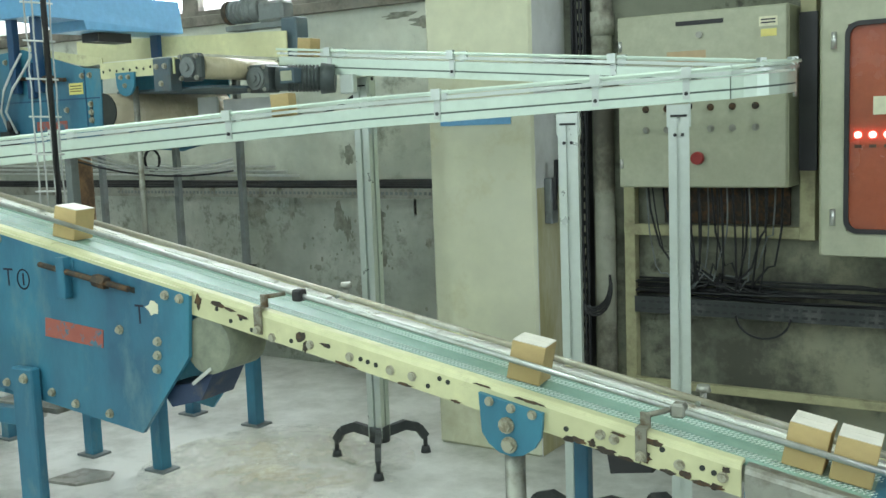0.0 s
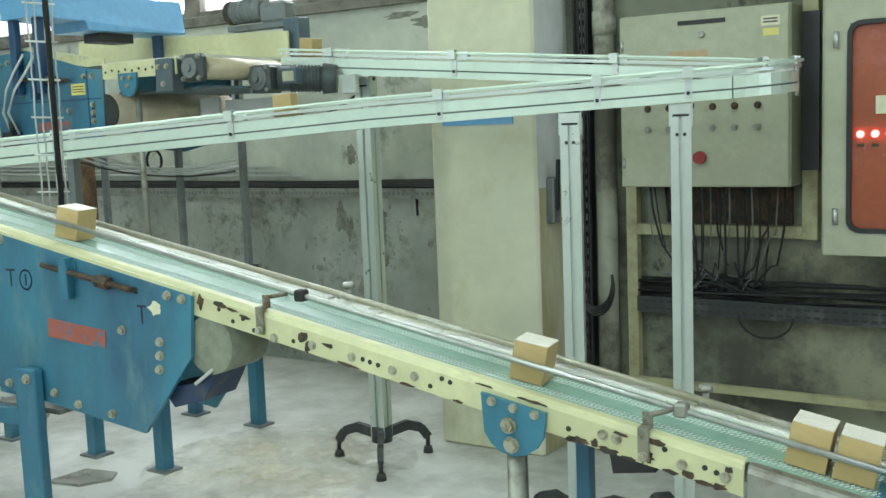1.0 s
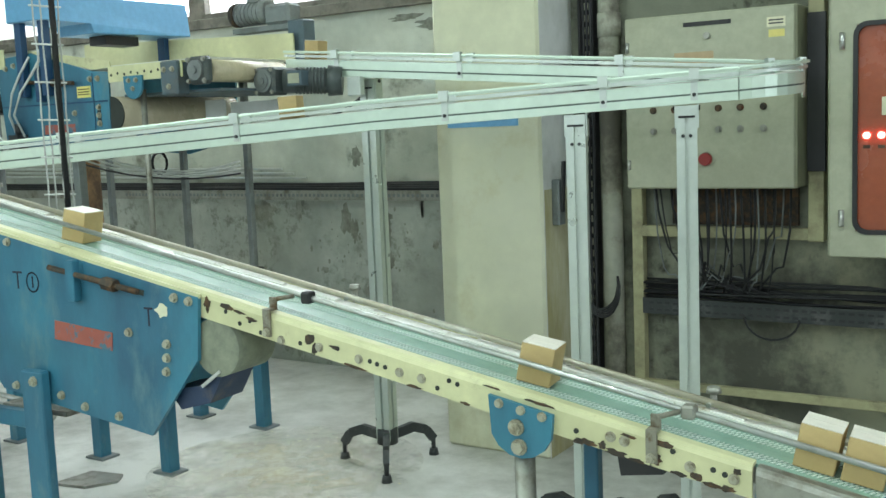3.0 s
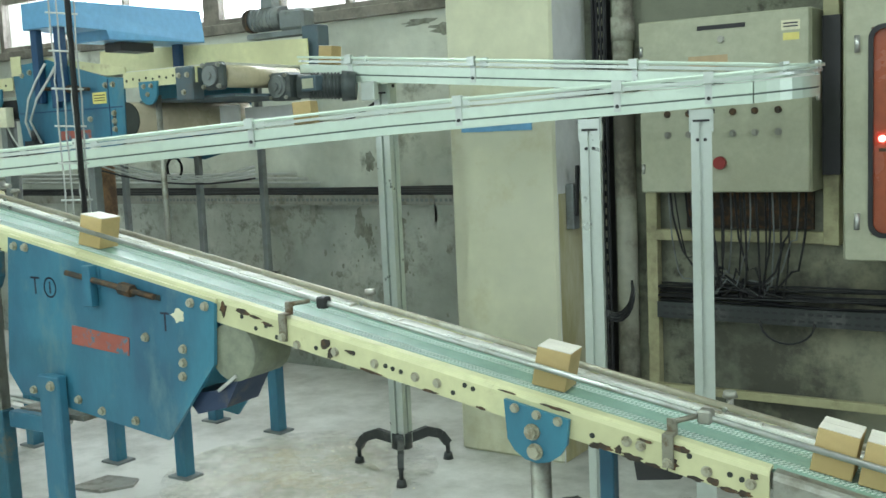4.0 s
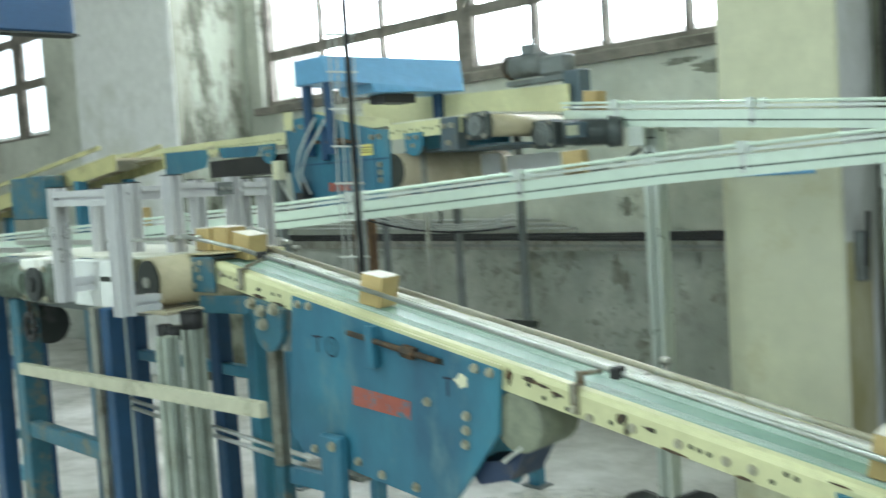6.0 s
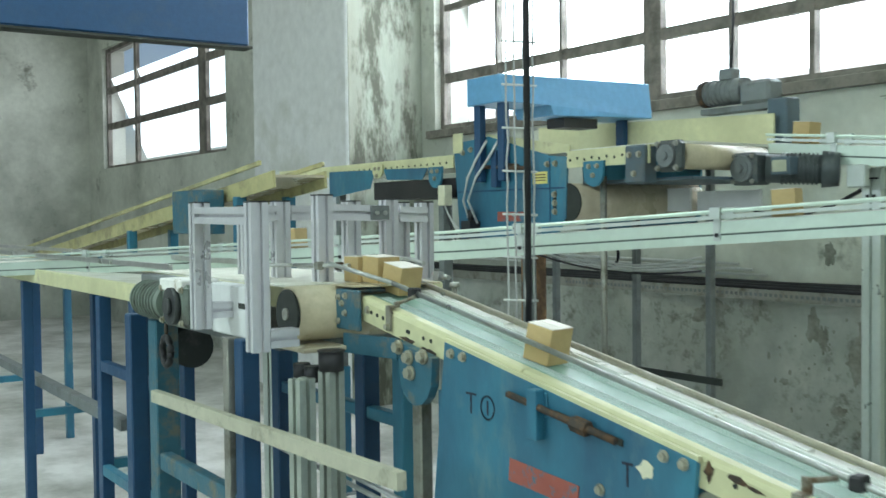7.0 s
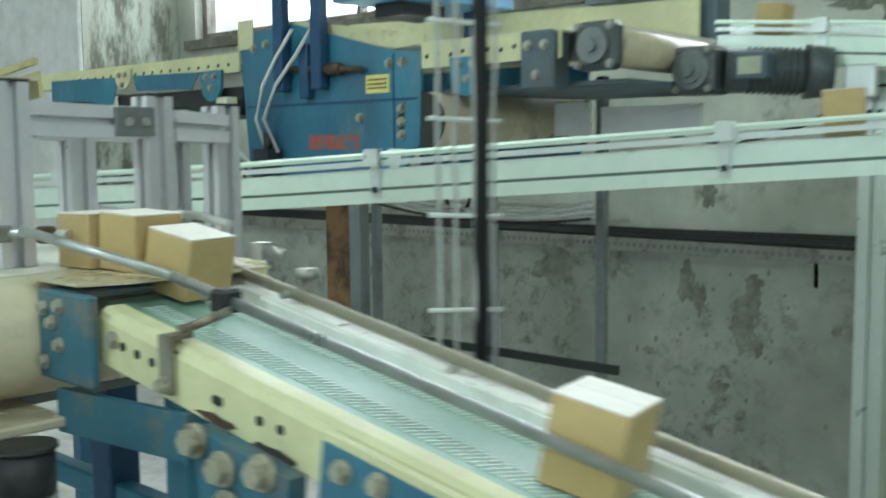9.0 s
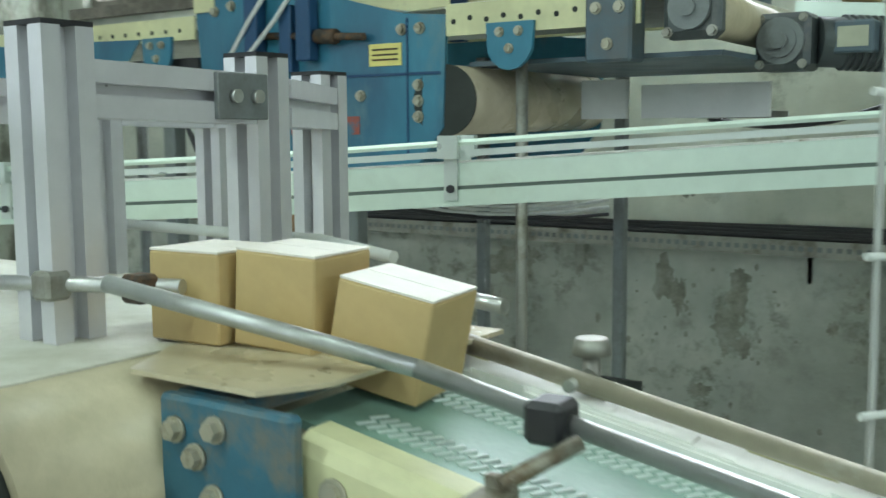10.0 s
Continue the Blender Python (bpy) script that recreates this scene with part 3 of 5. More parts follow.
for i, (cx, cv, rx, rz) in enumerate(((-1.955, 0.022, 0.010, 0.014), (-1.895, 0.016, 0.022, 0.006), (-1.86, 0.020, 0.02, 0.004), (-1.825, 0.027, 0.018, 0.004), (-1.665, 0.028, 0.016, 0.012), (-1.652, 0.046, 0.008, 0.016),
                                      (-1.60, 0.030, 0.012, 0.004), (-1.955, 0.034, 0.006, 0.01), (-1.03, 0.055, 0.022, 0.006), (-1.0, 0.050, 0.008, 0.008), (-0.95, 0.018, 0.016, 0.003), (-0.885, 0.012, 0.02, 0.006),
                                      (-0.90, 0.045, 0.010, 0.012), (-0.86, 0.058, 0.014, 0.004), (-0.80, 0.058, 0.02, 0.004), (-1.40, 0.058, 0.02, 0.003), (-1.55, 0.058, 0.03, 0.003), (-1.28, 0.058, 0.012, 0.003),
                                      (-1.045, 0.058, 0.012, 0.005), (-0.975, 0.057, 0.02, 0.006), (-0.935, 0.059, 0.014, 0.004), (-0.83, 0.052, 0.012, 0.007), (-0.775, 0.056, 0.012, 0.006), (-0.76, 0.02, 0.008, 0.006), (-1.12, 0.010, 0.03, 0.003), (-1.22, 0.008, 0.02, 0.002), (-2.93, 0.006, 0.014, 0.002), (-2.86, 0.055, 0.03, 0.006), (-2.78, 0.056, 0.03, 0.005))):
    blot(bm, cx, zc(cx) - cv, 1.6986, rx, rz, 40 + i, -0.186)
part("flaked_paint", bm, M_CHIP, con, "dark patches of flaked paint")["kind"] = "stuff"

# blue take-up plate with its screw, print and bolts
pl = [(-2.70, zc(-2.70) - 0.012), (-1.972, zc(-1.972) - 0.012), (-1.985, 1.085), (-2.152, 0.888), (-2.70, 0.955), (-2.745, 1.01)]
side = part("side_plate", prism(N(), pl, 1.688, 1.6985, XZ), M_BLUE, con, "blue painted take-up side plate")
part("side_plate", prism(N(), pl, 1.93, 1.938, XZ), M_BLUE, con)
part("edge_strip", slide(N(), [(1.690, -0.014), (1.6985, -0.014), (1.6985, -0.004), (1.690, -0.004)], -2.70, -1.97), M_CREAM, con)
bm = rod(N(), (-2.459, 1.672, 1.286), (-2.15, 1.672, 1.238), 0.007, 10)
rod(bm, (-2.262, 1.672, 1.2555), (-2.222, 1.672, 1.249), 0.016, 6, smooth=False)
part("take_up_screw", bm, M_CHIP, con, "rusty take-up screw")
part("screw_bracket", box(box(N(), (-2.392, 1.664, 1.205), (-2.362, 1.688, 1.306)), (-2.40, 1.684, 1.25), (-2.352, 1.688, 1.30)), M_BLUE, con, bevel=0.002)
part("screw_slot", bar(N(), (-2.33, 1.6868, 1.262), (-2.145, 1.6868, 1.233), 0.0020, 0.013), M_SLOT, con)
lg = [(-2.471, 1.150), (-2.263, 1.131), (-2.268, 1.086), (-2.477, 1.102)]
part("red_print", prism(N(), lg, 1.6862, 1.6878, XZ), M_LOGO, con, "faded red printed plate")
bolts(con, [(-2.046, 1.688, 1.227), (-2.0, 1.688, 1.221), (-2.08, 1.688, 1.116), (-2.083, 1.688, 1.083), (-2.087, 1.688, 1.05), (-2.205, 1.688, 1.136), (-2.645, 1.688, 0.968), (-2.469, 1.688, 0.958),
            (-2.382, 1.688, 0.937), (-2.261, 1.688, 0.925), (-2.675, 1.688, 1.347), (-2.631, 1.688, 1.344)], 0.0085, 0.010)
bm = blot(N(), -2.09, 1.196, 1.6866, 0.022, 0.016, 3)
part("flaked_paint", bm, M_STICKER_W, con, "pale patch of lost paint")
for x, z, w in ((-2.604, 1.246, 0.036), (-2.135, 1.177, 0.028)):
    bm = prism(N(), [(x - w / 2, z + 0.018), (x - 0.0025, z + 0.018), (x - 0.0025, z - 0.022), (x + 0.0025, z - 0.022), (x + 0.0025, z + 0.018), (x + w / 2, z + 0.018), (x + w / 2, z + 0.023), (x - w / 2, z + 0.023)], 1.6872, 1.6884, XZ)
    part("marker_letter", bm, M_INK, con, "black marker letter T")
bm = N()
ro_, ri_ = [(-2.546 + 0.025 * math.cos(a), 1.243 + 0.027 * math.sin(a)) for a in (2 * math.pi * i / 24 for i in range(24))], [(-2.546 + 0.0205 * math.cos(a), 1.243 + 0.0225 * math.sin(a)) for a in (2 * math.pi * i / 24 for i in range(24))]
vo = [bm.verts.new((u, 1.6874, v)) for u, v in ro_]
vi = [bm.verts.new((u, 1.6874, v)) for u, v in ri_]
for i in range(24):
    bm.faces.new((vo[i], vo[(i + 1) % 24], vi[(i + 1) % 24], vi[i]))
bmesh.ops.solidify(bm, geom=list(bm.faces), thickness=0.001)
part("marker_ring", bm, M_INK, con, "black marker ring")
part("marker_stroke", box(N(), (-2.5485, 1.6872, 1.228), (-2.5435, 1.6884, 1.258)), M_INK, con)
# tail pulley and scraper pan behind the plate
bm = rod(N(), (-1.938, 1.702, 1.115), (-1.938, 1.83, 1.115), 0.068, 28)
part("pulley", bm, M_PULLEY, con, "dusty rubber pulley")
bm = prism(N(), [(-2.11, 1.00), (-1.99, 1.020), (-1.935, 1.062), (-1.927, 1.057), (-1.975, 0.98), (-2.07, 0.955)], 1.71, 1.82, XZ)
part("scraper_pan", bm, M_PAN, con, "dark blue scraper pan")
part("pan_lip", bar(N(), (-1.99, 1.702, 1.020), (-1.93, 1.702, 1.061), 0.005, 0.008), M_STEEL, con)

# leg brackets


def half_round(cx, y0, y1, w, ztop_l, ztop_r, depth):
    pts = [(cx - w / 2, ztop_l), (cx + w / 2, ztop_r)]
    for i in range(1, 8):
        a = -math.pi * i / 8
        pts.append((cx + w / 2 * math.cos(a), (ztop_l + ztop_r) / 2 - depth * 0.35 + depth * 0.65 * math.sin(a)))
    return prism(N(), pts, y0, y1, XZ)


part("leg_bracket", half_round(-1.157, 1.688, 1.698, 0.132, 1.078, 1.050, 0.105), M_BLUE, con, "blue half-round leg bracket")
bolts(con, [(-1.165, 1.688, 1.02), (-1.160, 1.688, 0.982)], 0.012, 0.013)
bolts(con, [(-1.20, 1.688, 1.063), (-1.155, 1.688, 1.054), (-1.112, 1.688, 1.046)], 0.007, 0.008)
part("leg", rod(N(), (-1.165, 1.72, 0.985), (-1.165, 1.72, FL), 0.020, 16), M_STEEL_DULL, con)
part("leg", box(N(), (-1.108, 1.87, FL), (-1.078, 1.90, 1.04)), M_BLUE, con, "blue square steel leg", bevel=0.003)
part("leg_bracket", half_round(-2.80, 1.676, 1.6985, 0.135, zc(-2.867) - 0.058, zc(-2.733) - 0.058, 0.13), M_BLUE_WORN_SHADED, con, "blue half-round leg bracket")
bolts(con, [(-2.821, 1.676, 1.325), (-2.815, 1.676, 1.289), (-2.765, 1.676, 1.332), (-2.862, 1.676, 1.345)], 0.013, 0.016)
part("leg", box(N(), (-2.870, 1.715, 0.87), (-2.834, 1.751, 1.33)), M_STEEL_DULL, con, "worn bare steel leg", bevel=0.004)
part("leg", box(N(), (-2.872, 1.712, FL), (-2.828, 1.756, 0.885)), M_BLUE_WORN_SHADED, con, "blue square steel leg", bevel=0.004)
part("leg", box(N(), (-2.585, 1.655, FL), (-2.505, 1.684, 1.02)), M_BLUE, con, "blue flat steel leg", bevel=0.004)
bolts(con, [(-2.532, 1.655, 0.995)], 0.010, 0.010)
part("leg_tie", box(N(), (-2.81, 1.72, 0.84), (-2.59, 1.75, 0.885)), M_BLUE, con, bevel=0.003)
part("tray_shelf", box(N(), (-2.81, 1.76, 0.872), (-2.55, 2.02, 0.886)), M_STEEL_DULL, con, "dusty steel shelf between the legs")
part("end_box", box(N(), (-0.735, 1.712, 0.80), (0.2, 1.90, 0.952)), M_BLUE, con, "blue gearbox housing under the belt", bevel=0.01)
part("end_leg", box(N(), (-0.30, 1.74, FL), (-0.23, 1.81, 0.81)), M_BLUE, con, bevel=0.004)
part("chute_lip", bar(N(), (-0.98, 1.74, 0.955), (-0.90, 1.74, 0.968), 0.02, 0.035), M_BLACK, con)

for ob in con.children_recursive:
    for v in ob.data.vertices:
        v.co.x = stretch(v.co.x + con.location.x) - con.location.x
con.matrix_basis = SWING @ Matrix.Translation(con.location)

# ---- slender aluminium conveyor with its hairpin bend ----
FD = Vector((0.9445, 0.3287, 0))
FN = Vector((-0.3287, 0.9445, 0))


def front_at(x, dz=0.0, off=0.0):
    """Centre of the front run's top at x."""
    zs = ((-9.5, 1.33), (-6.0, 1.485), (-3.85, 1.589), (-2.42, 1.683), (-1.27, 1.733), (0.0, 1.78))
    for (xa, za), (xb, zb) in zip(zs, zs[1:]):
        if xa <= x <= xb:
            z = za + (zb - za) * (x - xa) / (xb - xa)
    y = 2.582 + 0.348 * (x + 3.569)
    return Vector((x, y, z + dz - 0.026)) + FN * (0.0425 + off)


def far_at(x, dz=0.0, off=0.0):
    return Vector((x, 3.638 + 0.065 * (x + 3.06) + off, 1.888 - 0.084 * (x + 3.06) + dz))


R_B = 0.17
c_b = Vector((-1.335, far_at(-1.335).y - R_B, 0))
bend = []
for i in range(15):
    a = radians(88 - i * (161.0 / 14))
    z = far_at(-1.33).z + (front_at(-1.27).z - far_at(-1.33).z) * i / 14
    bend.append(Vector((c_b.x + R_B * math.cos(a), c_b.y + R_B * math.sin(a), z)))
front_start = bend[-1]
far_run = [far_at(-3.33), far_at(-2.4), far_at(-1.40), bend[0]]
front_run = [front_start, front_at(-1.55), front_at(-2.42), front_at(-3.2), front_at(-3.85), front_at(-6.0), front_at(-9.0)]

alu = thing("aluminium_conveyor", (-2.2, 3.1, FL), "slender aluminium beam conveyor on slotted profile legs", "conveyor")
hw, sl = 0.0425, 0.0035
BEAM = [(-hw, -0.068), (-hw, -0.042), (-hw + 0.008, -0.042), (-hw + 0.008, -0.036), (-hw, -0.036), (-hw, 0), (-hw + 0.016, 0), (-hw + 0.016, -0.01), (hw - 0.016, -0.01), (hw - 0.016, 0),
        (hw, 0), (hw, -0.036), (hw - 0.008, -0.036), (hw - 0.008, -0.042), (hw, -0.042), (hw, -0.068)]
for nm, path in (("far_beam", far_run), ("bend_beam", bend), ("front_beam", front_run)):
    bm = sweep(N(), BEAM, path)
    part(nm, bm, M_ALU_GREEN, alu)
    # dark strips laid in both grooves paint the shade inside them
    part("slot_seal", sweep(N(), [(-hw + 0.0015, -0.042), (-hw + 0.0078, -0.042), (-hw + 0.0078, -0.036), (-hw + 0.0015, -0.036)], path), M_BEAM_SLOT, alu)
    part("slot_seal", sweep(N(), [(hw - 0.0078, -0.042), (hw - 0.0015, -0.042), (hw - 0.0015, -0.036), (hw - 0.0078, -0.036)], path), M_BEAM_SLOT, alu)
    part("chain", sweep(N(), [(-0.025, -0.0095), (0.025, -0.0095), (0.025, 0.003), (-0.025, 0.003)], path), M_PLATE, alu, "pale plastic plate chain")
    for sgn in (-1, 1):
        part("guide_rail", sweep(N(), [(sgn * 0.056 - 0.004, 0.027), (sgn * 0.056 + 0.004, 0.027), (sgn * 0.056 + 0.0045, 0.032), (sgn * 0.056 + 0.003, 0.037), (sgn * 0.056 - 0.003, 0.037), (sgn * 0.056 - 0.0045, 0.032)], path), M_ALU_GREEN, alu, "pale aluminium guide rail")
        part("wear_strip", sweep(N(), [(sgn * 0.050 - 0.003, 0.010), (sgn * 0.050 + 0.003, 0.010), (sgn * 0.050 + 0.003, 0.020), (sgn * 0.050 - 0.003, 0.020)], path), M_ALU, alu, "lower guide strip")


def rail_clamp(p, t):
    """Guide rail bracket on both faces of the beam, at p, the beam running along t."""
    t = Vector((t.x, t.y, 0)).normalized()
    n = Vector((-t.y, t.x, 0))
    for sgn in (-1, 1):
        m = Matrix(((t.x, n.x * sgn, 0, p.x), (t.y, n.y * sgn, 0, p.y), (0, 0, 1, p.z), (0, 0, 0, 1)))
        bm = box(N(), (-0.011, 0.0435, -0.058), (0.011, 0.0475, 0.012), m)
        box(bm, (-0.016, 0.046, 0.008), (0.016, 0.068, 0.044), m)
        rc = part("rail_clamp", bm, M_ALU, alu)
        part("screw", rod(N(), m @ Vector((0, 0.0475, -0.040)), m @ Vector((0, 0.053, -0.040)), 0.0065, 10), M_BLACK, rc)


for x in (-1.402, -1.676, -2.181, -2.908, -3.569, -4.35, -5.1, -5.9):
    rail_clamp(front_at(x), FD)
for x in (-3.06, -2.471, -1.80):
    rail_clamp(far_at(x), Vector((1, 0.065, 0)))
rail_clamp(bend[4], bend[5] - bend[3])
part("end_plate", bar(N(), bend[5] + Vector((0.046, 0, -0.088)), bend[5] + Vector((0.046, 0, 0.04)), 0.006, 0.03), M_ALU, alu)


def profile_leg(x, y, top, size, spin, foot):
    part("leg", profile(N(), (x, y, FL + 0.12), (x, y, top + 0.028), size, spin, 0.012), M_ALU, alu, "slotted aluminium profile leg")
    bm = N()
    m = pose(x, y, 0, 0, 0, spin)
    s = size / 2
    for u in (-1, 1):
        box(bm, (u * (s + 0.003) - 0.0025, -s * 0.75, top - 0.045), (u * (s + 0.003) + 0.0025, s * 0.75, top + 0.070), m)
    box(bm, (-s - 0.001, -s - 0.0035, top - 0.004), (s + 0.001, -s - 0.0005, top + 0.026), m)
    part("leg_head", bm, M_ALU, alu, "cast aluminium leg head")
    part("head_seam", box(N(), (-s * 0.8, -s - 0.003, top - 0.012), (s * 0.8, -s - 0.0004, top - 0.005), m), M_BLACK, alu)
    for u in (-1, 1):
        part("screw", rod(N(), m @ Vector((u * (s + 0.005), 0, top + 0.02)), m @ Vector((u * (s + 0.010), 0, top + 0.02)), 0.008, 10), M_BLACK, alu)
        part("screw", rod(N(), m @ Vector((u * 0.012, -s - 0.001, top - 0.07)), m @ Vector((u * 0.012, -s - 0.006, top - 0.07)), 0.006, 8), M_BLACK, alu)
    if foot is not None:
        tripod(alu, x, y, foot, 0.235, size / 2)


for x, spin, foot in ((-1.765, 19, 40), (-1.425, 19, 20), (-4.75, 19, 75)):
    p = front_at(x)
    profile_leg(p.x, p.y, p.z - 0.10, 0.066, spin, foot)
profile_leg(-2.95, 3.685, 1.775, 0.070, 4, -56)
part("drive_box", box(N(), (-2.995, 3.575, 1.735), (-2.925, 3.61, 1.815)), M_ALU, alu, "grey junction box", bevel=0.004)


def sweep_wire(bm, points, r, seg=7):
    """One round wire through the points."""
    pts = [Vector(p) for p in points]
    rings = []
    for i, p in enumerate(pts):
        t = (pts[min(len(pts) - 1, i + 1)] - pts[max(0, i - 1)]).normalized()
        up = Vector((0, 0, 1)) if abs(t.z) < 0.9 else Vector((0, 1, 0))
        u = up.cross(t).normalized()
        w = t.cross(u)
        rings.append([bm.verts.new(p + (u * math.cos(2 * math.pi * k / seg) + w * math.sin(2 * math.pi * k / seg)) * r) for k in range(seg)])
    for r0, r1 in zip(rings, rings[1:]):
        for k in range(seg):
            f = bm.faces.new((r0[k], r0[(k + 1) % seg], r1[(k + 1) % seg], r1[k]))
            f.smooth = True
    bm.faces.new(rings[0][::-1])
    bm.faces.new(rings[-1])
    return bm


# ---- cartons on the belts ----


def carton(p, yaw, pitch=0.0, sx=0.070, sy=0.072, sz=0.080):
    """A small carton standing at p: body and two top flaps meeting at a taped seam."""
    c = new("carton")
    tagged(c, "small sealed brown cardboard carton riding on the belt", "box", "cartons on the conveyors")
    bm = box(N(), (-sx / 2, -sy / 2, 0), (sx / 2, sy / 2, sz - 0.001))
    part("body", bm, M_CARD, c, bevel=0.0016)
    g = 0.0006
    # flaps are paler than the body to show light from above
    part("top_flap", box(N(), (-sx / 2 + g, -sy / 2 + g, sz - 0.0008), (sx / 2 - g, -g, sz + 0.0008)), M_CARD_TOP_LIT, c, "carton flap with overhead light in its colour")
    part("top_flap", box(N(), (-sx / 2 + g, g, sz - 0.0008), (sx / 2 - g, sy / 2 - g, sz + 0.0008)), M_CARD_TOP_LIT, c, "carton flap with overhead light in its colour")
    c.matrix_world = Matrix.Translation(p) @ pose(0, 0, 0, 0, pitch, yaw)
    return c


TILT_B = math.degrees(math.atan(SL))
for x, y, yaw in ((-0.575, 1.812, 3), (-0.652, 1.812, 1), (-1.175, 1.812, 6), (-2.50, 1.814, 8)):
    carton(on_belt(x, y, -0.0062), yaw + 2.75, TILT_B)
carton((-3.090, 1.799, 1.4545), 9, 11, 0.074, 0.074, 0.074)
carton((-3.162, 1.782, 1.4785), 6, 3, 0.070, 0.072, 0.070)
carton((-3.234, 1.766, 1.4788), 3, 0, 0.070, 0.070, 0.068)
for x in (-2.72, -4.62):
    q = front_at(x, 0.0035)
    carton(q, 19, -3.2)
carton(far_at(-3.2, 0.0035), 3, 4.8)

# ---- cable ladder in front of the wide machine ----
lad = thing("cable_ladder", (-2.77, 1.95, 1.10), "thin steel wire cable ladder with black conduit, hung from ceiling", "cable ladder")
part("conduit", rod(N(), (-2.768, 1.968, 1.10), (-2.768, 1.968, 5.0), 0.0085, 14), M_BLACK, lad, "black conduit")
rnd = random.Random(12)
for d in (-0.050, -0.030, -0.007, 0.015):
    pts, zw = [], 1.10
    while zw < 5.0:
        pts.append(Vector((-2.768 + 0.45 * d + rnd.uniform(-0.002, 0.002), 1.968 + 0.89 * d + rnd.uniform(-0.003, 0.003), zw)))
        zw += 0.0525
    part("wire", sweep_wire(N(), pts, 0.0026), M_LADDER, lad, "pale wire of the ladder")
zr = FL + 0.086 + 0.105 * 10
while zr < 4.9:
    part("rung", rod(N(), (-2.796, 1.913, zr), (-2.757, 1.990, zr - 0.004), 0.0028, 8), M_WIRE, lad)
    zr += 0.105

# ---- control cabinets and what hangs on the wall beside them ----
CY = 4.13
cab = thing("control_cabinet", (-1.63, 4.25, 1.30), "beige steel control cabinet with push buttons and red stop", "cabinet")
part("body", box(N(), (-1.975, CY + 0.022, 1.300), (-1.285, RY - 0.03, 2.000)), M_PANEL, cab, bevel=0.006)
part("door", box(N(), (-1.972, CY, 1.303), (-1.288, CY + 0.020, 1.997)), M_PANEL, cab, "slightly paler beige door", bevel=0.005)
part("nameplate_slot", box(N(), (-1.722, CY - 0.003, 1.945), (-1.530, CY - 0.0005, 1.962)), M_BLACK, cab)
part("door_lock", rod(N(), (-1.625, CY, 1.905), (-1.625, CY - 0.012, 1.905), 0.013, 14), M_STEEL_DULL, cab)
for bx in (-1.852, -1.762, -1.582, -1.495, -1.405):
    for bz in (1.620, 1.536):
        part("push_button", rod(rod(N(), (bx, CY, bz), (bx, CY - 0.006, bz), 0.014, 16), (bx, CY - 0.006, bz), (bx, CY - 0.016, bz), 0.009, 14), M_STEEL_DULL if bz < 1.6 else M_CHIP, cab)
for bx in (-1.70, -1.66, -1.60):
    part("indicator", rod(N(), (bx, CY, 1.775), (bx, CY - 0.010, 1.775), 0.010, 14), M_STEEL_DULL, cab)
stop = part("stop_button", rod(N(), (-1.632, CY, 1.420), (-1.632, CY - 0.012, 1.420), 0.020, 18), M_CHIP, cab)
part("stop_cap", rod(N(), (-1.632, CY - 0.012, 1.420), (-1.632, CY - 0.030, 1.420), 0.027, 20, 0.024), M_RED, stop, "red mushroom cap")
part("warning_sticker", box(N(), (-1.392, CY - 0.0015, 1.918), (-1.322, CY - 0.0003, 1.955)), M_STICKER_W, cab, "pale printed label")
part("warning_sticker", box(N(), (-1.385, CY - 0.0015, 1.880), (-1.325, CY - 0.0003, 1.908)), M_STICKER, cab, "yellow warning label")
for bz in (1.944, 1.932):
    part("print_line", box(N(), (-1.385, CY - 0.0022, bz - 0.003), (-1.330, CY - 0.0016, bz + 0.002)), M_INK, cab)
part("name_strip", box(N(), (-1.76, CY - 0.0015, 1.800), (-1.60, CY - 0.0003, 1.845)), M_ORANGE_PALE, cab, "faded orange label strip")
for hz in (1.40, 1.88):
    part("hinge", rod(N(), (-1.960, CY - 0.004, hz - 0.02), (-1.960, CY - 0.004, hz + 0.02), 0.007, 10), M_STEEL, cab)

cab2 = thing("lit_cabinet", (-0.9, 4.2, 1.05), "tall beige cabinet with a rounded window glowing red", "cabinet")
DY = 4.05
part("body", box(N(), (-1.155, DY + 0.025, 1.05), (-0.36, RY - 0.02, 2.20)), M_PANEL, cab2, bevel=0.008)
bm = N()
rings = [[bm.verts.new((u, y, v)) for u, v in ((x0, z0), (x1, z0), (x1, z1), (x0, z1))]
         for x0, x1, z0, z1, y in ((-1.137, -0.38, 1.058, 2.19, DY), (-1.052, -0.45, 1.15, 1.895, DY), (-1.052, -0.45, 1.15, 1.895, DY + 0.022), (-1.137, -0.38, 1.058, 2.19, DY + 0.022))]
for r0, r1 in zip(rings, rings[1:] + rings[:1]):
    for i in range(4):
        bm.faces.new((r0[i], r0[(i + 1) % 4], r1[(i + 1) % 4], r1[i]))
part("door", bm, M_PANEL, cab2)


def rounded(x0, x1, z0, z1, r, k=5):
    pts = []
    for cx, cz, a0 in ((x1 - r, z1 - r, 0), (x0 + r, z1 - r, 90), (x0 + r, z0 + r, 180), (x1 - r, z0 + r, 270)):
        pts += [(cx + r * math.cos(radians(a0 + 90 * i / k)), cz + r * math.sin(radians(a0 + 90 * i / k))) for i in range(k + 1)]
    return pts


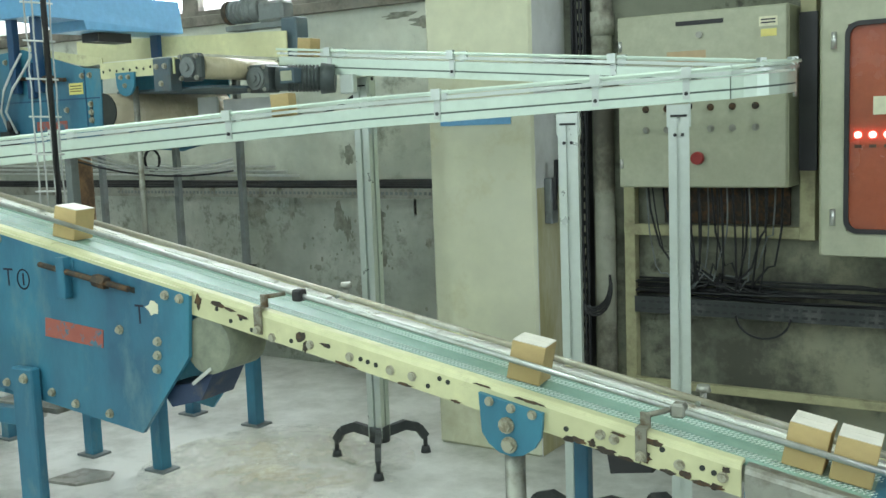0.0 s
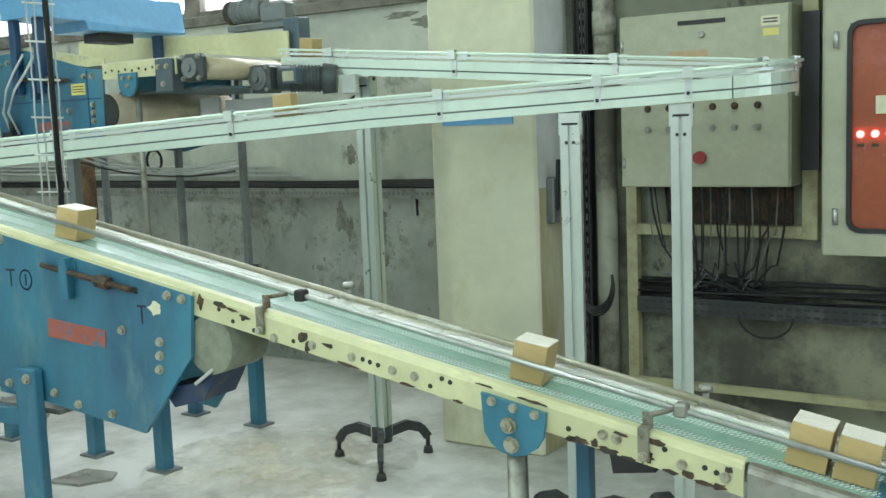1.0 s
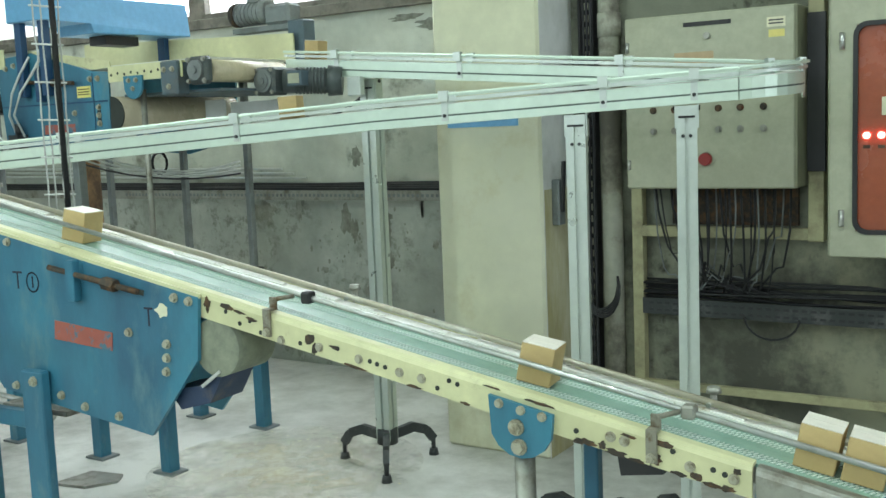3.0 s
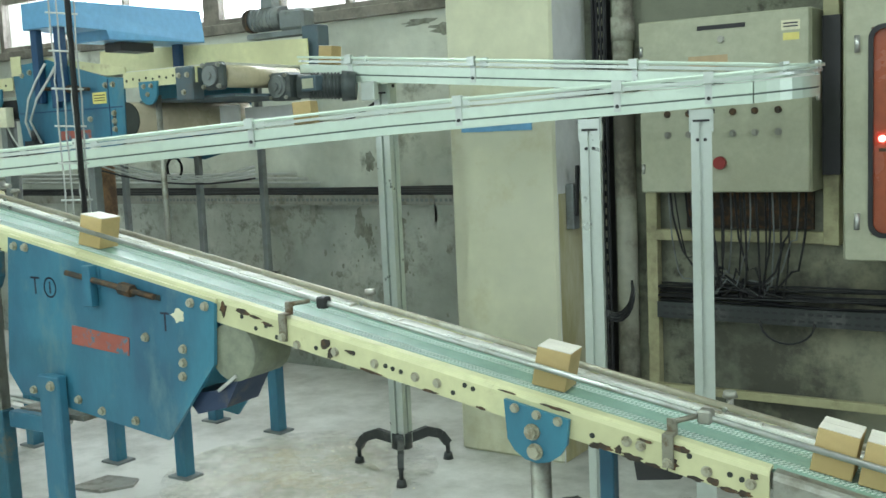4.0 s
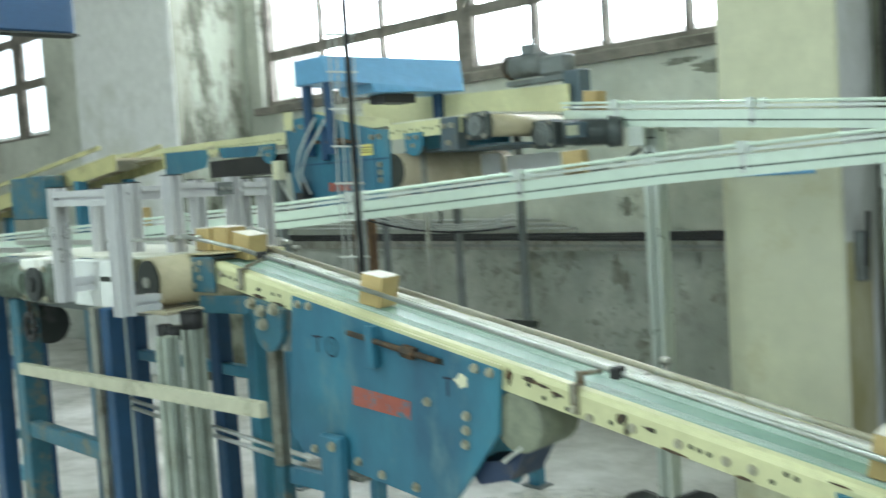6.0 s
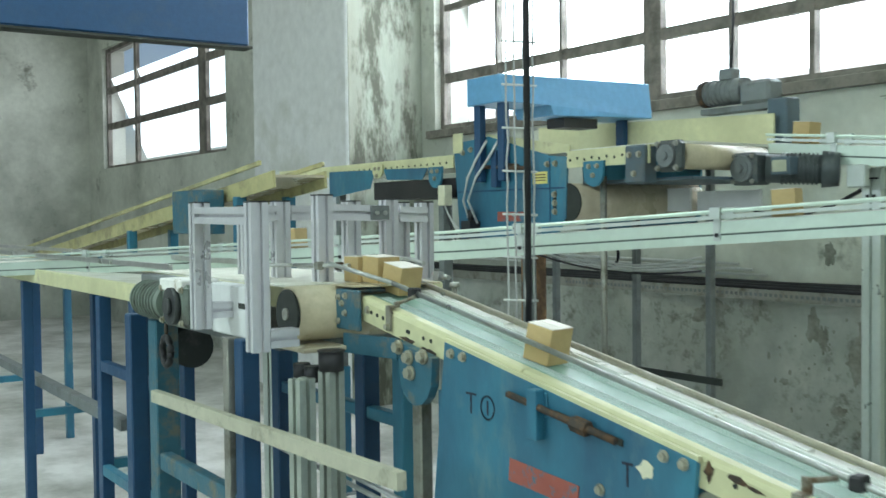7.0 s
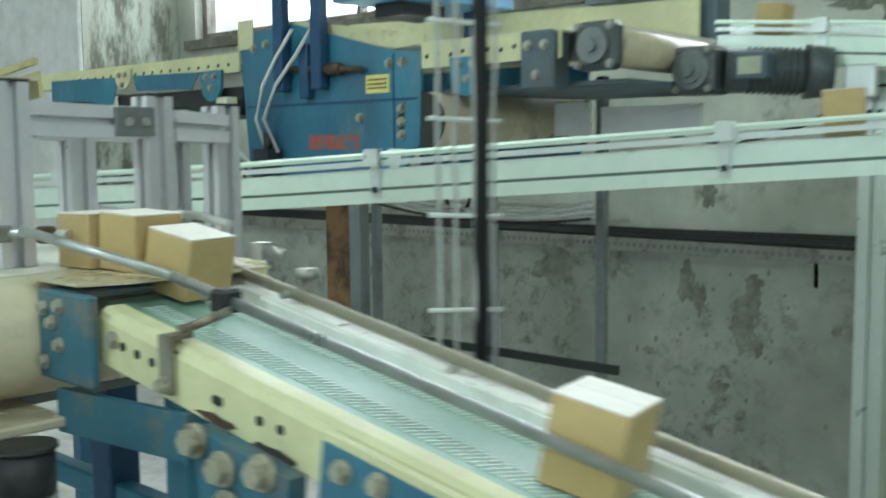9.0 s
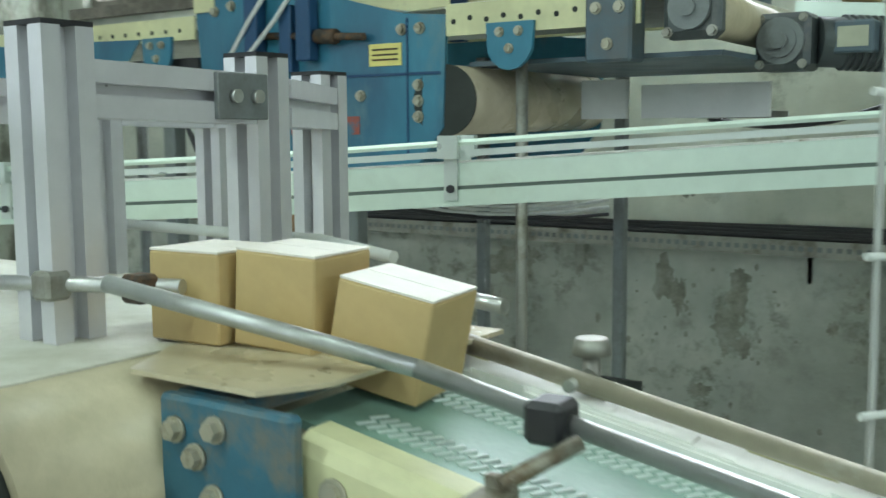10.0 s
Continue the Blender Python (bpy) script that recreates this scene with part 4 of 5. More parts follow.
bm = N()
o, i_ = rounded(-1.062, -0.44, 1.14, 1.905, 0.05), rounded(-1.045, -0.457, 1.157, 1.888, 0.036)
vo = [[bm.verts.new((u, y, v)) for u, v in o] for y in (DY - 0.006, DY + 0.004)]
vi = [[bm.verts.new((u, y, v)) for u, v in i_] for y in (DY - 0.006, DY + 0.004)]
k = len(o)
for i in range(k):
    j = (i + 1) % k
    bm.faces.new((vo[0][i], vo[0][j], vi[0][j], vi[0][i]))
    bm.faces.new((vo[1][i], vi[1][i], vi[1][j], vo[1][j]))
    bm.faces.new((vo[0][i], vo[1][i], vo[1][j], vo[0][j]))
    bm.faces.new((vi[0][i], vi[0][j], vi[1][j], vi[1][i]))
part("window_gasket", bm, M_BLACK, cab2, "black rubber gasket")
part("window_panel", box(N(), (-1.052, DY + 0.012, 1.15), (-0.45, DY + 0.020, 1.895)), M_REDGLASS, cab2, "orange-red lit panel")
part("display", box(N(), (-0.965, DY + 0.004, 1.57), (-0.90, DY + 0.012, 1.635)), M_STICKER_W, cab2, "pale display")
for lx in (-1.016, -0.966, -0.916):
    part("red_lamp", rod(N(), (lx, DY + 0.012, 1.499), (lx, DY + 0.001, 1.499), 0.013, 14), M_LED, cab2, "glowing red lamp")
    part("print_line", box(N(), (lx - 0.012, DY + 0.010, 1.452), (lx + 0.012, DY + 0.0118, 1.464)), M_CHIP, cab2)
for hz in (1.84, 1.20):
    part("hinge", rod(N(), (-1.098, DY - 0.012, hz - 0.03), (-1.098, DY - 0.012, hz + 0.03), 0.010, 12), M_STEEL, cab2)

rack = thing("cabinet_rack", (-1.6, 4.34, FL), "cream steel rack that carries the control cabinets", "rack")
part("upright", box(N(), (-1.275, RY - 0.10, 1.08), (-1.215, RY - 0.03, 2.25)), M_RACK, rack, bevel=0.003)
part("upright", box(N(), (-2.035, RY - 0.06, FL), (-1.985, RY - 0.01, 1.30)), M_RACK, rack, bevel=0.003)
part("cross_bar", box(N(), (-1.985, RY - 0.075, 1.082), (-1.275, RY - 0.045, 1.130)), M_RACK, rack, bevel=0.003)
part("low_bar", box(N(), (-1.985, RY - 0.09, 0.415), (0.4, RY - 0.062, 0.452)), M_RACK, rack, bevel=0.003)
part("back_board", box(N(), (-1.86, RY - 0.028, 1.135), (-1.33, RY - 0.008, 1.298)), M_CHIP, rack)
part("back_board", box(N(), (-1.272, RY - 0.125, 1.36), (-1.205, RY - 0.102, 1.97)), M_BLACK, rack, "black board between the cabinets")

tray = thing("wall_cable_tray", (-1.4, 4.34, 0.75), "grey slotted cable tray heaped with black cables", "cable tray")
part("tray", box(box(N(), (-1.98, RY - 0.085, 0.745), (0.5, RY - 0.08, 0.815)), (-1.98, RY - 0.08, 0.745), (0.5, RY - 0.004, 0.750)), M_FOOT, tray)
bm = N()
x = -1.95
while x < 0.4:
    for zz in (0.765, 0.795):
        box(bm, (x, RY - 0.0862, zz - 0.005), (x + 0.022, RY - 0.0848, zz + 0.005))
    x += 0.036
part("tray_slot", bm, M_BLACK, tray)["kind"] = "stuff"
rnd = random.Random(9)
for i in range(18):
    z0 = 0.775 + 0.007 * i
    y0 = RY - 0.014 - 0.010 * (i % 6)
    pts = [Vector((-1.98 + 0.31 * j, y0 + rnd.uniform(-0.008, 0.008), z0 + rnd.uniform(-0.020, 0.020))) for j in range(9)]
    part("cable", sweep_wire(N(), pts, 0.0048), M_BLACK, tray)
drops = thing("hanging_cables", (-1.6, 4.27, 1.29), "black and grey cables hanging out of the cabinet base", "cables")
for i in range(26):
    xa = -1.90 + 0.0225 * i
    xb = -1.62 + rnd.uniform(-0.16, 0.2)
    p, q = Vector((xa, 4.22 + rnd.uniform(-0.03, 0.05), 1.298)), Vector((xb, RY - 0.06, 0.85))
    pts = [p.lerp(q, t / 8) + Vector(((xa - xb) * 0.5 * math.sin(math.pi * t / 8) * 0.6, 0, -0.10 * math.sin(math.pi * t / 8) * rnd.uniform(0.3, 1.3))) for t in range(9)]
    part("cable", sweep_wire(N(), pts, 0.0034 + 0.0014 * (i % 2)), M_BLACK if i % 4 else M_GREY_LEG, drops)
part("cable", sweep_wire(N(), [Vector((-1.42 + 0.11 * math.cos(a), RY - 0.095, 0.76 + 0.09 * math.sin(a))) for a in (math.pi + math.pi * t / 12 for t in range(13))], 0.005), M_BLACK, drops)

duct = thing("vertical_cable_duct", (-2.26, 4.34, FL), "black slotted vertical cable duct beside the column", "cable duct")
part("duct_body", box(N(), (-2.268, RY - 0.05, FL), (-2.204, RY - 0.004, 5.0)), M_BLACK, duct)
bm = N()
zz = FL + 0.05
while zz < 3.0:
    box(bm, (-2.248, RY - 0.0515, zz), (-2.224, RY - 0.0495, zz + 0.030))
    zz += 0.052
part("duct_slot", bm, M_WOODRAIL, duct)["kind"] = "stuff"
rnd = random.Random(3)
for i in range(4):
    xx = -2.262 + 0.018 * i
    part("cable", sweep_wire(N(), [Vector((xx + rnd.uniform(-0.006, 0.006), RY - 0.058 - 0.004 * i, FL + 0.35 * j)) for j in range(9)], 0.006), M_BLACK, duct)
coil = [Vector((-2.165 + 0.085 * math.cos(radians(a)), RY - 0.118, 0.885 + 0.13 * math.sin(radians(a)))) for a in range(170, 371, 20)]
for i in range(4):
    part("cable_loop", sweep_wire(N(), [v + Vector((0.004 * i, -0.004 * i, -0.011 * i)) for v in coil], 0.0055), M_BLACK, duct)
solid("drain_pipe", rod(rod(N(), (-2.128, RY - 0.05, FL), (-2.128, RY - 0.05, 5.0), 0.045, 22), (-2.128, RY - 0.05, 1.95), (-2.128, RY - 0.05, 2.05), 0.052, 22), M_STAIN_PIPE, "old stained drain pipe against the wall", "pipe")
lever = thing("isolator_switch", (-2.30, 4.2, 1.2), "dark isolator switch with a lever on the column flank", "switch")
part("switch_box", box(N(), (-2.333, 4.14, 1.14), (-2.295, 4.20, 1.34)), M_GREY_LEG, lever, bevel=0.004)
part("switch_lever", bar(N(), (-2.29, 4.16, 1.20), (-2.275, 4.15, 1.42), 0.012, 0.02), M_BLACK, lever)
solid("blue_sign", box(N(), (-2.80, 4.048, 1.582), (-2.44, 4.0545, 1.618)), M_BLUE_HOOD, "small blue strip sign on the column", "sign")

# ---- cable tray, pipes along the window wall ----
wt = thing("long_cable_tray", (-5, 5.08, 1.17), "grey perforated cable tray with black cables along the wall", "cable tray")
part("tray", box(box(N(), (-8.05, WY - 0.075, 1.165), (-2.89, WY - 0.070, 1.225)), (-8.05, WY - 0.070, 1.165), (-2.89, WY - 0.002, 1.169)), M_STEEL_DULL, wt)
bm = N()
x = -6.2
while x < -2.95:
    box(bm, (x, WY - 0.0765, 1.186), (x + 0.018, WY - 0.0748, 1.204))
    x += 0.034
part("tray_hole", bm, M_GREY_LEG, wt)["kind"] = "stuff"
for i in range(4):
    part("cable", sweep_wire(N(), [Vector((-8.0 + 0.72 * j, WY - 0.055 + 0.012 * i, 1.232 + 0.010 * i + rnd.uniform(-0.004, 0.006))) for j in range(8)], 0.011), M_BLACK, wt)
part("tray_bracket", box(N(), (-3.70, WY - 0.012, 1.06), (-3.682, WY - 0.002, 1.165)), M_BLACK, wt)
for i, z in enumerate((1.33, 1.36, 1.39)):
    solid("wall_pipe", rod(N(), (-8.05, WY - 0.03, z), (-4.55 - 0.1 * i, WY - 0.03, z - 0.03), 0.008, 10), M_WIRE, "thin white conduit along the wall", "pipe", group="white conduits along the wall")

# ---- wide machine beside the window wall ----
PY = 3.12
far = thing("wide_conveyor", (-4.5, 3.5, FL), "wide blue and cream belt conveyor beside the window wall", "conveyor")
plate = [(-4.735, 1.985), (-4.47, 2.0), (-4.06, 1.895), (-3.945, 1.885), (-3.955, 1.64), (-4.02, 1.56), (-4.30, 1.50), (-4.69, 1.53)]
for y in (PY, 3.90):
    part("side_plate", prism(N(), plate, y, y + 0.010, XZ), M_BLUE, far, "blue painted drive side plate")
part("plate_seam", box(N(), (-4.70, PY - 0.003, 1.758), (-3.96, PY - 0.0005, 1.764)), M_BLUE_DARK, far)
part("plate_seam", box(N(), (-4.052, PY - 0.003, 1.57), (-4.048, PY - 0.0005, 1.885)), M_BLUE_DARK, far)
part("take_up_screw", rod(rod(N(), (-4.48, PY - 0.02, 1.867), (-4.158, PY - 0.02, 1.848), 0.009, 10), (-4.30, PY - 0.02, 1.8565), (-4.24, PY - 0.02, 1.853), 0.018, 8), M_CHIP, far, "rusty take-up screw")
part("screw_bracket", box(N(), (-4.415, PY - 0.03, 1.775), (-4.375, PY, 1.935)), M_BLUE_DARK, far, bevel=0.003)
part("sticker", box(N(), (-4.159, PY - 0.002, 1.781), (-4.066, PY - 0.0004, 1.831)), M_STICKER, far, "yellow printed sticker")
for bz in (1.818, 1.806, 1.795):
    part("print_line", box(N(), (-4.150, PY - 0.003, bz - 0.002), (-4.076, PY - 0.0021, bz + 0.002)), M_CHIP, far)
part("red_print", box(N(), (-4.405, PY - 0.002, 1.626), (-4.19, PY - 0.0004, 1.668)), M_LOGO, far, "faded red printed plate")
bolts(far, [(-4.02, PY, 1.70), (-4.02, PY, 1.665), (-4.02, PY, 1.735), (-4.185, PY, 1.715), (-4.015, PY, 1.86), (-4.065, PY, 1.86), (-4.66, PY, 1.94), (-4.60, PY, 1.95), (-4.62, PY, 1.60)], 0.010, 0.012)
# near channel with holes, far guard
part("side_channel", box(box(N(), (-3.945, PY, 1.838), (-3.49, PY + 0.006, 1.905)), (-3.945, PY + 0.006, 1.899), (-3.49, PY + 0.05, 1.905)), M_CREAM, far, "cream side channel")
part("side_channel", box(box(N(), (-6.6, PY, 1.875), (-4.74, PY + 0.006, 1.935)), (-6.6, PY + 0.006, 1.929), (-4.74, PY + 0.05, 1.935)), M_CREAM, far, "cream side channel")
bm = N()
for i in range(11):
    hx = -3.925 + 0.042 * i
    rod(bm, (hx, PY - 0.0012, 1.868 + 0.006 * (i % 2)), (hx, PY + 0.001, 1.868 + 0.006 * (i % 2)), 0.006, 10)
for i in range(22):
    hx = -5.95 + 0.055 * i
    rod(bm, (hx, PY - 0.0012, 1.90), (hx, PY + 0.001, 1.90), 0.006, 10)
part("bolt_hole", bm, M_SLOT, far)["kind"] = "stuff"
part("guard", prism(N(), [(-5.06, 2.112), (-3.553, 2.058), (-3.553, 1.90), (-5.06, 1.90)], 3.895, 3.905, XZ), M_CREAM, far, "tall cream side guard")
part("guard_wedge", prism(N(), [(-4.50, 2.015), (-4.50, 1.99), (-4.05, 1.90), (-3.945, 1.905), (-3.945, 1.93), (-4.2, 1.97)], PY + 0.012, PY + 0.018, XZ), M_CREAM, far)
part("belt", box(N(), (-6.6, PY + 0.06, 1.905), (-3.40, 3.88, 1.915)), M_BELT_WHITE, far, "dusty pale belt")
# return belt coloured dark to give the shadow below the channel
part("belt_return", box(N(), (-3.93, PY + 0.07, 1.775), (-3.35, 3.86, 1.785)), M_BLUE_GREY, far, "return belt, dark for the shadow below the channel")
part("edge_panel", box(N(), (-4.735, PY - 0.005, 1.94), (-4.66, PY - 0.001, 2.03)), M_CREAM, far)


def round_bracket(cx, w, zt, depth, mtl):
    part("leg_bracket", half_round(cx, PY - 0.014, PY - 0.003, w, zt, zt, depth), mtl, far, "blue half-round leg bracket")
    bolts(far, [(cx - w * 0.2, PY - 0.014, zt - 0.02), (cx + w * 0.2, PY - 0.014, zt - 0.02), (cx, PY - 0.014, zt - 0.055)], 0.008, 0.010)


round_bracket(-3.777, 0.115, 1.858, 0.100, M_BLUE)
round_bracket(-4.875, 0.115, 1.885, 0.100, M_BLUE)
round_bracket(-5.41, 0.10, 1.92, 0.07, M_CREAM)
part("bearing_block", box(N(), (-3.60, PY - 0.02, 1.765), (-3.50, PY + 0.05, 1.905)), M_BLUE_GREY, far, "dark blue-grey bearing block", bevel=0.006)
bolts(far, [(-3.575, PY - 0.02, 1.87), (-3.525, PY - 0.02, 1.87), (-3.55, PY - 0.02, 1.80)], 0.009, 0.010)
part("side_plate", prism(N(), [(-5.95, 1.905), (-5.45, 1.895), (-5.50, 1.80), (-5.95, 1.76)], PY - 0.004, PY - 0.0005, XZ), M_BLUE, far)
part("side_plate", prism(N(), [(-5.36, 1.895), (-4.95, 1.885), (-5.0, 1.83), (-5.33, 1.84)], PY - 0.004, PY - 0.0005, XZ), M_BLUE, far)
part("dark_trough", box(N(), (-5.5, PY + 0.02, 1.74), (-4.75, PY + 0.3, 1.83)), M_BLACK, far)
# drum under the belt, head roller with gearbox and motor
dr = part("drum", rod(N(), (-3.955, PY + 0.012, 1.700), (-4.0, 3.89, 1.712), 0.078, 32), M_DRUM, far, "tan rubber-lagged drum")
part("drum_cap", rod(N(), (-3.9545, PY + 0.004, 1.700), (-3.955, PY + 0.011, 1.700), 0.079, 32), M_SLOT, dr)
ro = part("head_roller", rod(N(), (-3.375, PY + 0.02, 1.856), (-3.40, 3.62, 1.857), 0.046, 28), M_TAN, far, "tan head roller")
part("roller_bearing", box(N(), (-3.435, PY - 0.028, 1.800), (-3.322, PY + 0.018, 1.912)), M_MOTOR, ro, "dark square flange bearing", bevel=0.014)
part("bearing_cap", rod(rod(N(), (-3.378, PY - 0.028, 1.856), (-3.378, PY - 0.042, 1.856), 0.040, 22), (-3.378, PY - 0.042, 1.856), (-3.378, PY - 0.052, 1.856), 0.016, 14), M_GREY_LEG, ro, "round bearing cap")
bolts(ro, [(-3.422, PY - 0.028, 1.813), (-3.335, PY - 0.028, 1.813), (-3.422, PY - 0.028, 1.899), (-3.335, PY - 0.028, 1.899)], 0.008, 0.010, material=M_STEEL_DULL)
bm = box(N(), (-3.358, 3.40, 1.752), (-3.245, 3.50, 1.870))
part("gearbox", bm, M_MOTOR, far, "dark grey worm gearbox", bevel=0.012)
part("gearbox_cover", rod(rod(rod(N(), (-3.302, 3.40, 1.812), (-3.302, 3.390, 1.812), 0.048, 24), (-3.302, 3.390, 1.812), (-3.302, 3.384, 1.812), 0.034, 22), (-3.302, 3.384, 1.812), (-3.302, 3.374, 1.812), 0.017, 16), M_GREY_LEG, far)
bolts(far, [(-3.345, 3.40, 1.765), (-3.258, 3.40, 1.765), (-3.345, 3.40, 1.858), (-3.258, 3.40, 1.858)], 0.007, 0.008, material=M_STEEL_DULL)
mo = part("drive_motor", rod(N(), (-3.25, 3.47, 1.812), (-3.05, 3.60, 1.802), 0.052, 22), M_MOTOR, far, "dark grey finned electric motor")
a, b = Vector((-3.25, 3.47, 1.812)), Vector((-3.05, 3.60, 1.802))
for i in range(9):
    c, d = a.lerp(b, 0.22 + 0.062 * i), a.lerp(b, 0.245 + 0.062 * i)
    part("cooling_fin", rod(N(), c, d, 0.058, 22), M_MOTOR, mo)
part("fan_cover", rod(N(), a.lerp(b, 0.80), a.lerp(b, 1.05), 0.066, 24, 0.060), M_MOTOR, mo)
part("terminal_box", box(N(), (-3.21, 3.440, 1.785), (-3.13, 3.50, 1.850)), M_BLUE_GREY, mo, bevel=0.004)
part("name_plate", box(N(), (-3.200, 3.4380, 1.797), (-3.140, 3.4396, 1.838)), M_PANEL, mo, "pale motor plate")
part("spill_pan", box(N(), (-3.62, 3.62, 1.66), (-3.40, 3.80, 1.675)), M_GREY_LEG, far)
part("white_board", box(N(), (-3.697, 3.60, 1.66), (-3.383, 3.612, 1.74)), M_WHITEWASH, far, "white plastic board")
part("white_board", box(N(), (-3.86, 3.60, 1.66), (-3.737, 3.612, 1.756)), M_WHITEWASH, far, "white plastic board")
# hood across the belt on two posts, with a dark fan box below
bm = prism(N(), [(3.06, 2.135), (3.06, 2.255), (3.95, 2.265), (3.95, 2.100), (3.34, 2.088), (3.33, 2.135)], -4.545, -4.285, Matrix(((0, 0, 1, 0), (1, 0, 0, 0), (0, 1, 0, 0), (0, 0, 0, 1))))
for v in bm.verts:
    if v.co.x > -4.3 and v.co.z > 2.2:
        v.co.x -= 0.022
part("hood", bm, M_BLUE_HOOD, far, "light blue sheet metal hood", bevel=0.004)
part("hood_box", box(N(), (-4.46, 3.45, 2.045), (-4.34, 3.65, 2.088)), M_BLACK, far)
for px in (-4.50, -4.33):
    part("hood_post", box(N(), (px - 0.022, 3.08, 1.80), (px + 0.022, 3.115, 2.14)), M_BLUE_DARK, far, bevel=0.003)
part("hood_post", box(N(), (-4.44, 3.86, 1.90), (-4.39, 3.89, 2.10)), M_BLUE_DARK, far)
# motor on top by the wall
tm = part("top_motor", rod(N(), (-3.98, 4.0, 2.185), (-3.78, 4.0, 2.185), 0.056, 22), M_GREY_LEG, far, "dark grey motor above the guard")
part("fan_cover", rod(N(), (-4.01, 4.0, 2.185), (-3.98, 4.0, 2.185), 0.060, 22), M_CHIP, tm)
part("terminal_box", box(N(), (-3.91, 3.97, 2.235), (-3.83, 4.03, 2.285)), M_GREY_LEG, tm, bevel=0.005)
for i in range(6):
    part("cooling_fin", rod(N(), (-3.96 + 0.026 * i, 4.0, 2.185), (-3.953 + 0.026 * i, 4.0, 2.185), 0.059, 22), M_GREY_LEG, tm)
part("top_gearbox", box(N(), (-3.78, 3.95, 2.115), (-3.62, 4.05, 2.215)), M_GREY_LEG, far, bevel=0.014)
part("chain_case", box(N(), (-3.615, 3.93, 1.90), (-3.515, 4.02, 2.125)), M_BLUE_GREY, far, "dark blue-grey chain case", bevel=0.006)
part("motor_arm", box(N(), (-4.0, 3.96, 2.09), (-3.60, 4.04, 2.115)), M_GREY_LEG, far)
part("motor_cable", sweep_wire(N(), [Vector((-3.86, 4.0, 2.28)), Vector((-3.865, 4.02, 2.5)), Vector((-3.85, 4.05, 5.0))], 0.006), M_BLACK, far)
# legs: steel posts above blue sockets
for lx, ly, zt in ((-3.777, 3.16, 1.80), (-4.25, 3.17, 1.52), (-4.875, 3.16, 1.80), (-3.88, 3.885, 1.85), (-4.337, 3.89, 1.85), (-4.92, 3.89, 1.85), (-5.9, 3.16, 1.85), (-5.9, 3.89, 1.85)):
    if lx == -3.777:
        part("leg", rod(N(), (lx, ly, 0.80), (lx, ly, zt), 0.013, 16), M_STEEL_DULL, far, "round steel leg")
    else:
        k = 0.022 if ly < 3.5 else 0.016
        part("leg", box(N(), (lx - k, ly - k, 0.80), (lx + k, ly + k, zt)), M_GREY_LEG, far, "grey steel leg", bevel=0.003)
    part("leg_socket", box(N(), (lx - 0.030, ly - 0.030, FL), (lx + 0.030, ly + 0.030, 0.82)), M_BLUE, far, "blue leg socket", bevel=0.003)
    part("foot_plate", box(N(), (lx - 0.06, ly - 0.05, FL), (lx + 0.06, ly + 0.05, FL + 0.010)), M_GREY_LEG, far)
part("tie_bar", box(N(), (-4.95, 3.855, 0.905), (-3.80, 3.868, 0.935)), M_SLOT, far, "dark flat tie bar")
part("tie_bar", bar(N(), (-4.2, 3.80, 0.79), (-3.83, 3.85, 0.81), 0.02, 0.03), M_STEEL, far, "bright steel strut")
part("tie_bar", bar(N(), (-4.2, 3.80, 0.755), (-3.83, 3.85, 0.775), 0.015, 0.02), M_STEEL, far, "bright steel strut")
part("hand_wheel", sweep_wire(N(), [Vector((-4.42 + 0.055 * math.cos(t * math.pi / 10), 3.80, 1.46 + 0.055 * math.sin(t * math.pi / 10))) for t in range(21)], 0.007, 8), M_BLACK, far, "small black hand wheel")
part("rust_sheet", box(N(), (-5.25, 3.92, 0.55), (-5.05, 3.93, 1.75)), M_RUST, far, "rusty brown sheet")
# air hoses, valve and junction box at the drive plate
for o_ in (0.0, 0.09):
    part("air_hose", sweep_wire(N(), [Vector((-4.57 + o_ * 0.6, PY - 0.03, 1.62)), Vector((-4.60 + o_ * 0.4, PY - 0.045, 1.72)), Vector((-4.56 + o_ * 0.7, PY - 0.05, 1.82)), Vector((-4.50 + o_, PY - 0.045, 1.90)), Vector((-4.44 + o_, PY - 0.03, 1.98))], 0.006, 8), M_WIRE, far, "white air hose")
part("valve", rod(box(N(), (-4.60, PY - 0.06, 1.56), (-4.53, PY - 0.005, 1.63)), (-4.565, PY - 0.03, 1.62), (-4.565, PY - 0.03, 1.68), 0.014, 12), M_BLACK, far)
part("junction_box", box(N(), (-4.80, PY - 0.05, 1.70), (-4.745, PY - 0.004, 1.795)), M_STICKER_W, far, "pale junction box", bevel=0.004)
for i in range(3):
    part("wire", sweep_wire(N(), sag((-4.77, PY - 0.03, 1.70), (-4.55, PY - 0.03, 1.60 - 0.03 * i), 0.06 + 0.02 * i), 0.0045), M_BLACK if i else M_WIRE, far)
part("wire", sweep_wire(N(), sag((-3.62, 3.86, 1.66), (-2.98, 3.72, 1.76), 0.06), 0.008), M_BLACK, far)
for i in range(4):
    part("wire", sweep_wire(N(), sag((-4.9 + 0.1 * i, 3.6, 1.50), (-3.9, 3.85, 1.40 + 0.02 * i), 0.06), 0.005), M_WIRE if i else M_BLACK, far)

